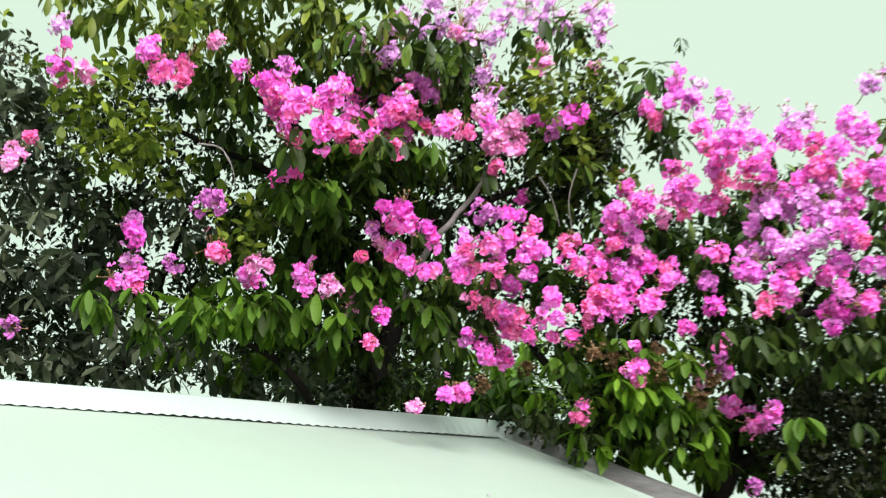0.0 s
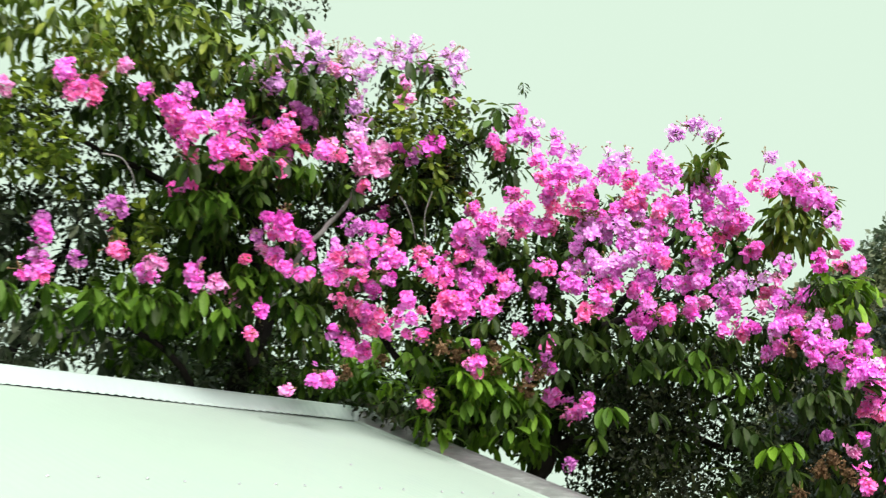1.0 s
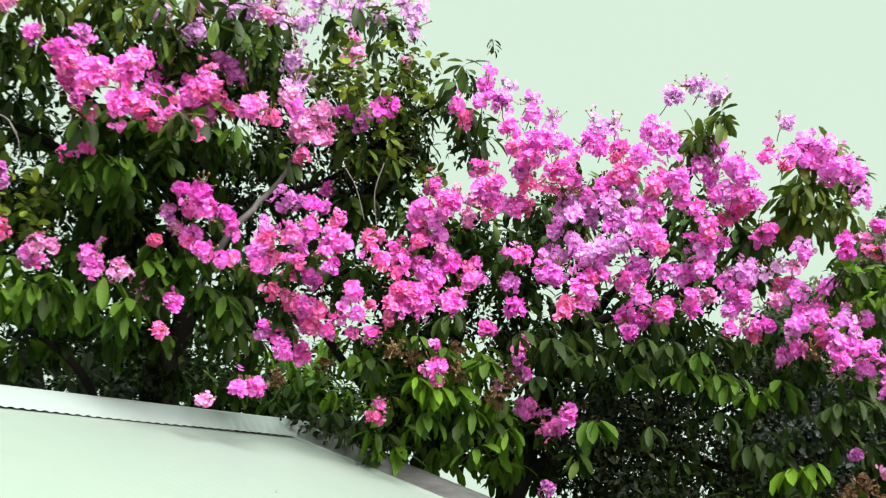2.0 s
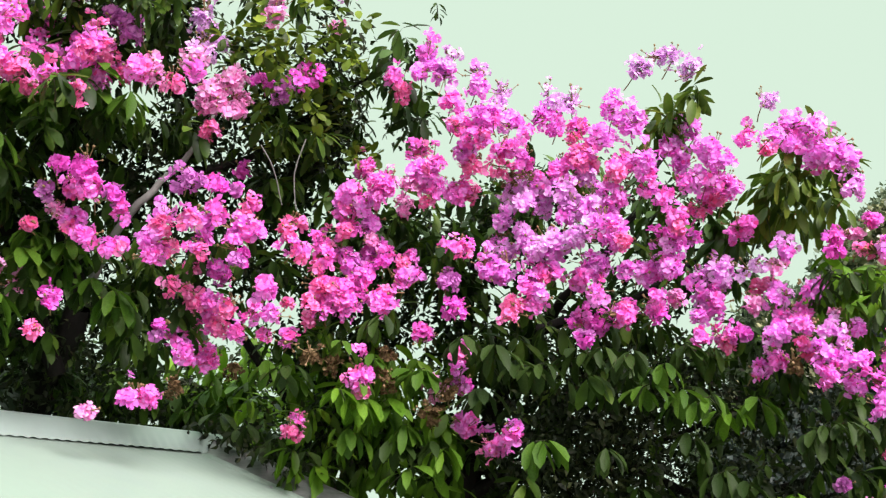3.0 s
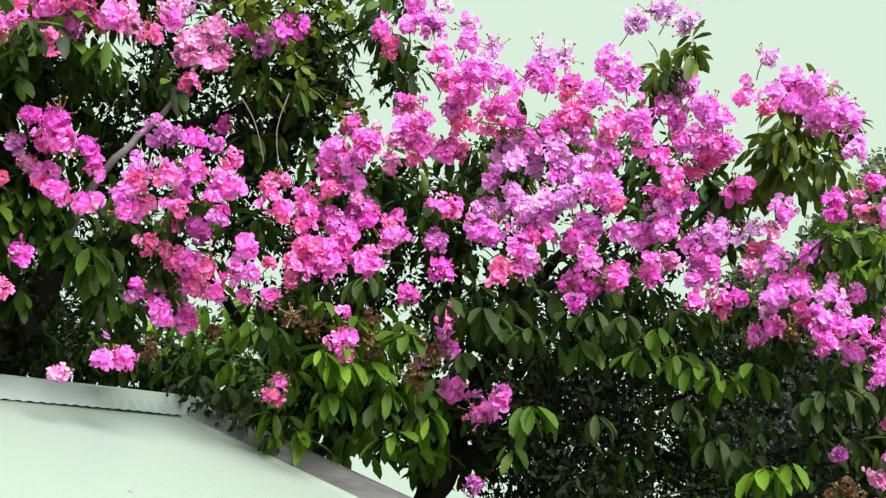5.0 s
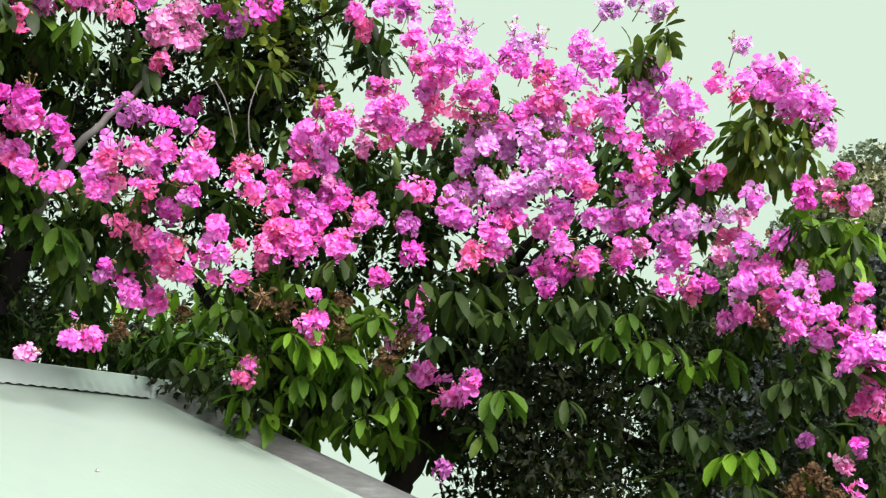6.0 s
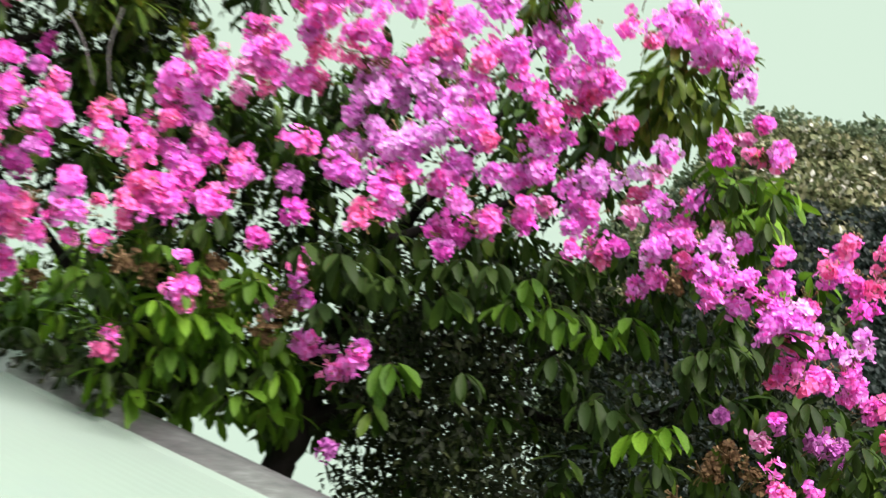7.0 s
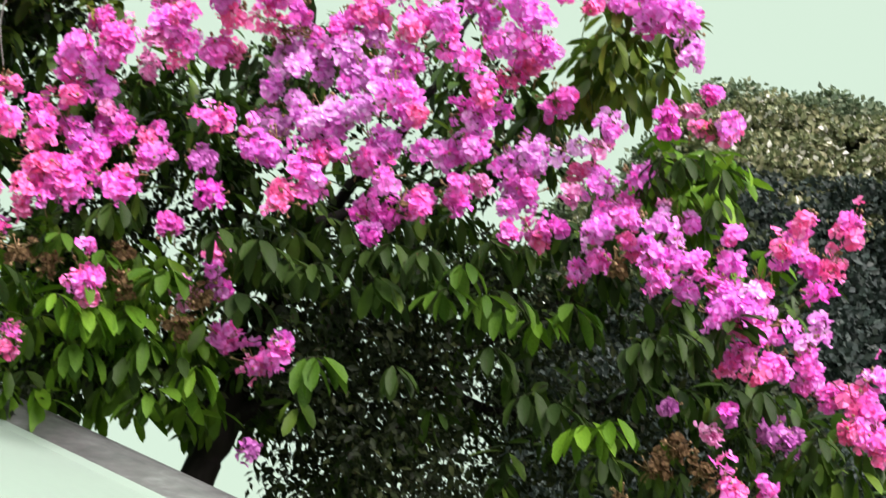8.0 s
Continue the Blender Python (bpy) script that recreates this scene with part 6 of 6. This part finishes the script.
# dark leaves added along the upper barge, in place of the shade on it
inner_leaves(broad_tree, [
    (0.38, 9.24, 4.18, 0.14, 0.07),
    (0.47, 9.16, 4.13, 0.14, 0.07),
    (0.56, 9.06, 4.08, 0.14, 0.07),
    (0.65, 8.97, 4.03, 0.14, 0.07),
    (0.74, 8.89, 3.98, 0.14, 0.07),
    (0.82, 8.80, 3.93, 0.14, 0.07),
    (0.91, 8.71, 3.88, 0.14, 0.07),
    (1.00, 8.62, 3.82, 0.14, 0.07),
])
leafy_twigs(broad_tree, "dark", [
    (0.47, 9.11, 4.19, 0.17),
    (0.65, 8.92, 4.09, 0.17),
    (0.82, 8.75, 3.99, 0.17),
    (1.00, 8.57, 3.88, 0.17),
])
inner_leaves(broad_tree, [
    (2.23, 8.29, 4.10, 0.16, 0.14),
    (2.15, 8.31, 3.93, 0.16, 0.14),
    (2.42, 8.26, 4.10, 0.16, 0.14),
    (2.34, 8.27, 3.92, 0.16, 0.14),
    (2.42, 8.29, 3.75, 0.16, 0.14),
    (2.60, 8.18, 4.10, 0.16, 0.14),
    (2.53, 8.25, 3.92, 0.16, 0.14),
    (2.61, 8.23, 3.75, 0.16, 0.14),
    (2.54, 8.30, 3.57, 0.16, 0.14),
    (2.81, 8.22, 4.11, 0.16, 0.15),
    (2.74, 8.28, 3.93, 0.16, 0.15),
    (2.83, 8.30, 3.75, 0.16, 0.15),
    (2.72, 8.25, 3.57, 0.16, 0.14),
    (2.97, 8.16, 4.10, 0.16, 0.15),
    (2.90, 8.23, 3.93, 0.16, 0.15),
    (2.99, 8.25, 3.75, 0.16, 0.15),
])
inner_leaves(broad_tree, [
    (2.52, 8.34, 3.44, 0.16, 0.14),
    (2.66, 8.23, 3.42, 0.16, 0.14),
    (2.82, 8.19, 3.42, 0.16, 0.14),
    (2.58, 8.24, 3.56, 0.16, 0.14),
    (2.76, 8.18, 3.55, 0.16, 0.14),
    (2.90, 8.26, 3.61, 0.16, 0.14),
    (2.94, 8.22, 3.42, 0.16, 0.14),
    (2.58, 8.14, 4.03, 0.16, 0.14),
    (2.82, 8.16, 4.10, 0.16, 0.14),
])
bloom(tall_tree, "hot", [
    (-0.66, 6.83, 5.69, 0.21, 0.16),
    (-0.60, 7.65, 5.89, 0.28, 0.24),
    (-0.39, 7.70, 5.86, 0.32, 0.26),
    (-0.26, 7.23, 5.82, 0.19, 0.22),
    (-0.71, 6.88, 5.52, 0.16, 0.21),
    (-0.50, 7.65, 5.90, 0.20, 0.16),
    (0.02, 6.93, 5.54, 0.18, 0.12),
    (-0.90, 6.84, 5.66, 0.21, 0.21),
])
bloom(broad_tree, "magenta", [
    (3.31, 6.73, 5.41, 0.19, 0.14),
    (3.43, 6.70, 5.42, 0.15, 0.12),
    (3.51, 6.72, 5.33, 0.22, 0.15),
    (3.60, 6.74, 5.23, 0.14, 0.15),
    (3.21, 6.77, 5.37, 0.11, 0.09),
])
bloom(broad_tree, "russet", [
    (1.64, 8.02, 4.10, 0.14, 0.11),
    (1.74, 7.98, 4.19, 0.09, 0.09),
    (0.95, 7.75, 4.35, 0.13, 0.10),
    (1.07, 7.85, 4.30, 0.09, 0.09),
    (1.39, 8.02, 4.28, 0.09, 0.12),
    (0.23, 7.84, 4.15, 0.07, 0.10),
    (0.54, 8.30, 4.37, 0.07, 0.06),
    (1.38, 7.98, 4.39, 0.09, 0.09),
    (3.40, 7.14, 4.28, 0.09, 0.11),
    (2.09, 7.75, 5.45, 0.10, 0.08),
    (3.70, 7.24, 3.48, 0.12, 0.10),
    (3.59, 7.29, 3.40, 0.13, 0.11),
    (3.77, 7.19, 3.37, 0.11, 0.10),
    (3.79, 6.87, 4.82, 0.09, 0.05),
    (3.50, 7.39, 3.30, 0.11, 0.09),
])
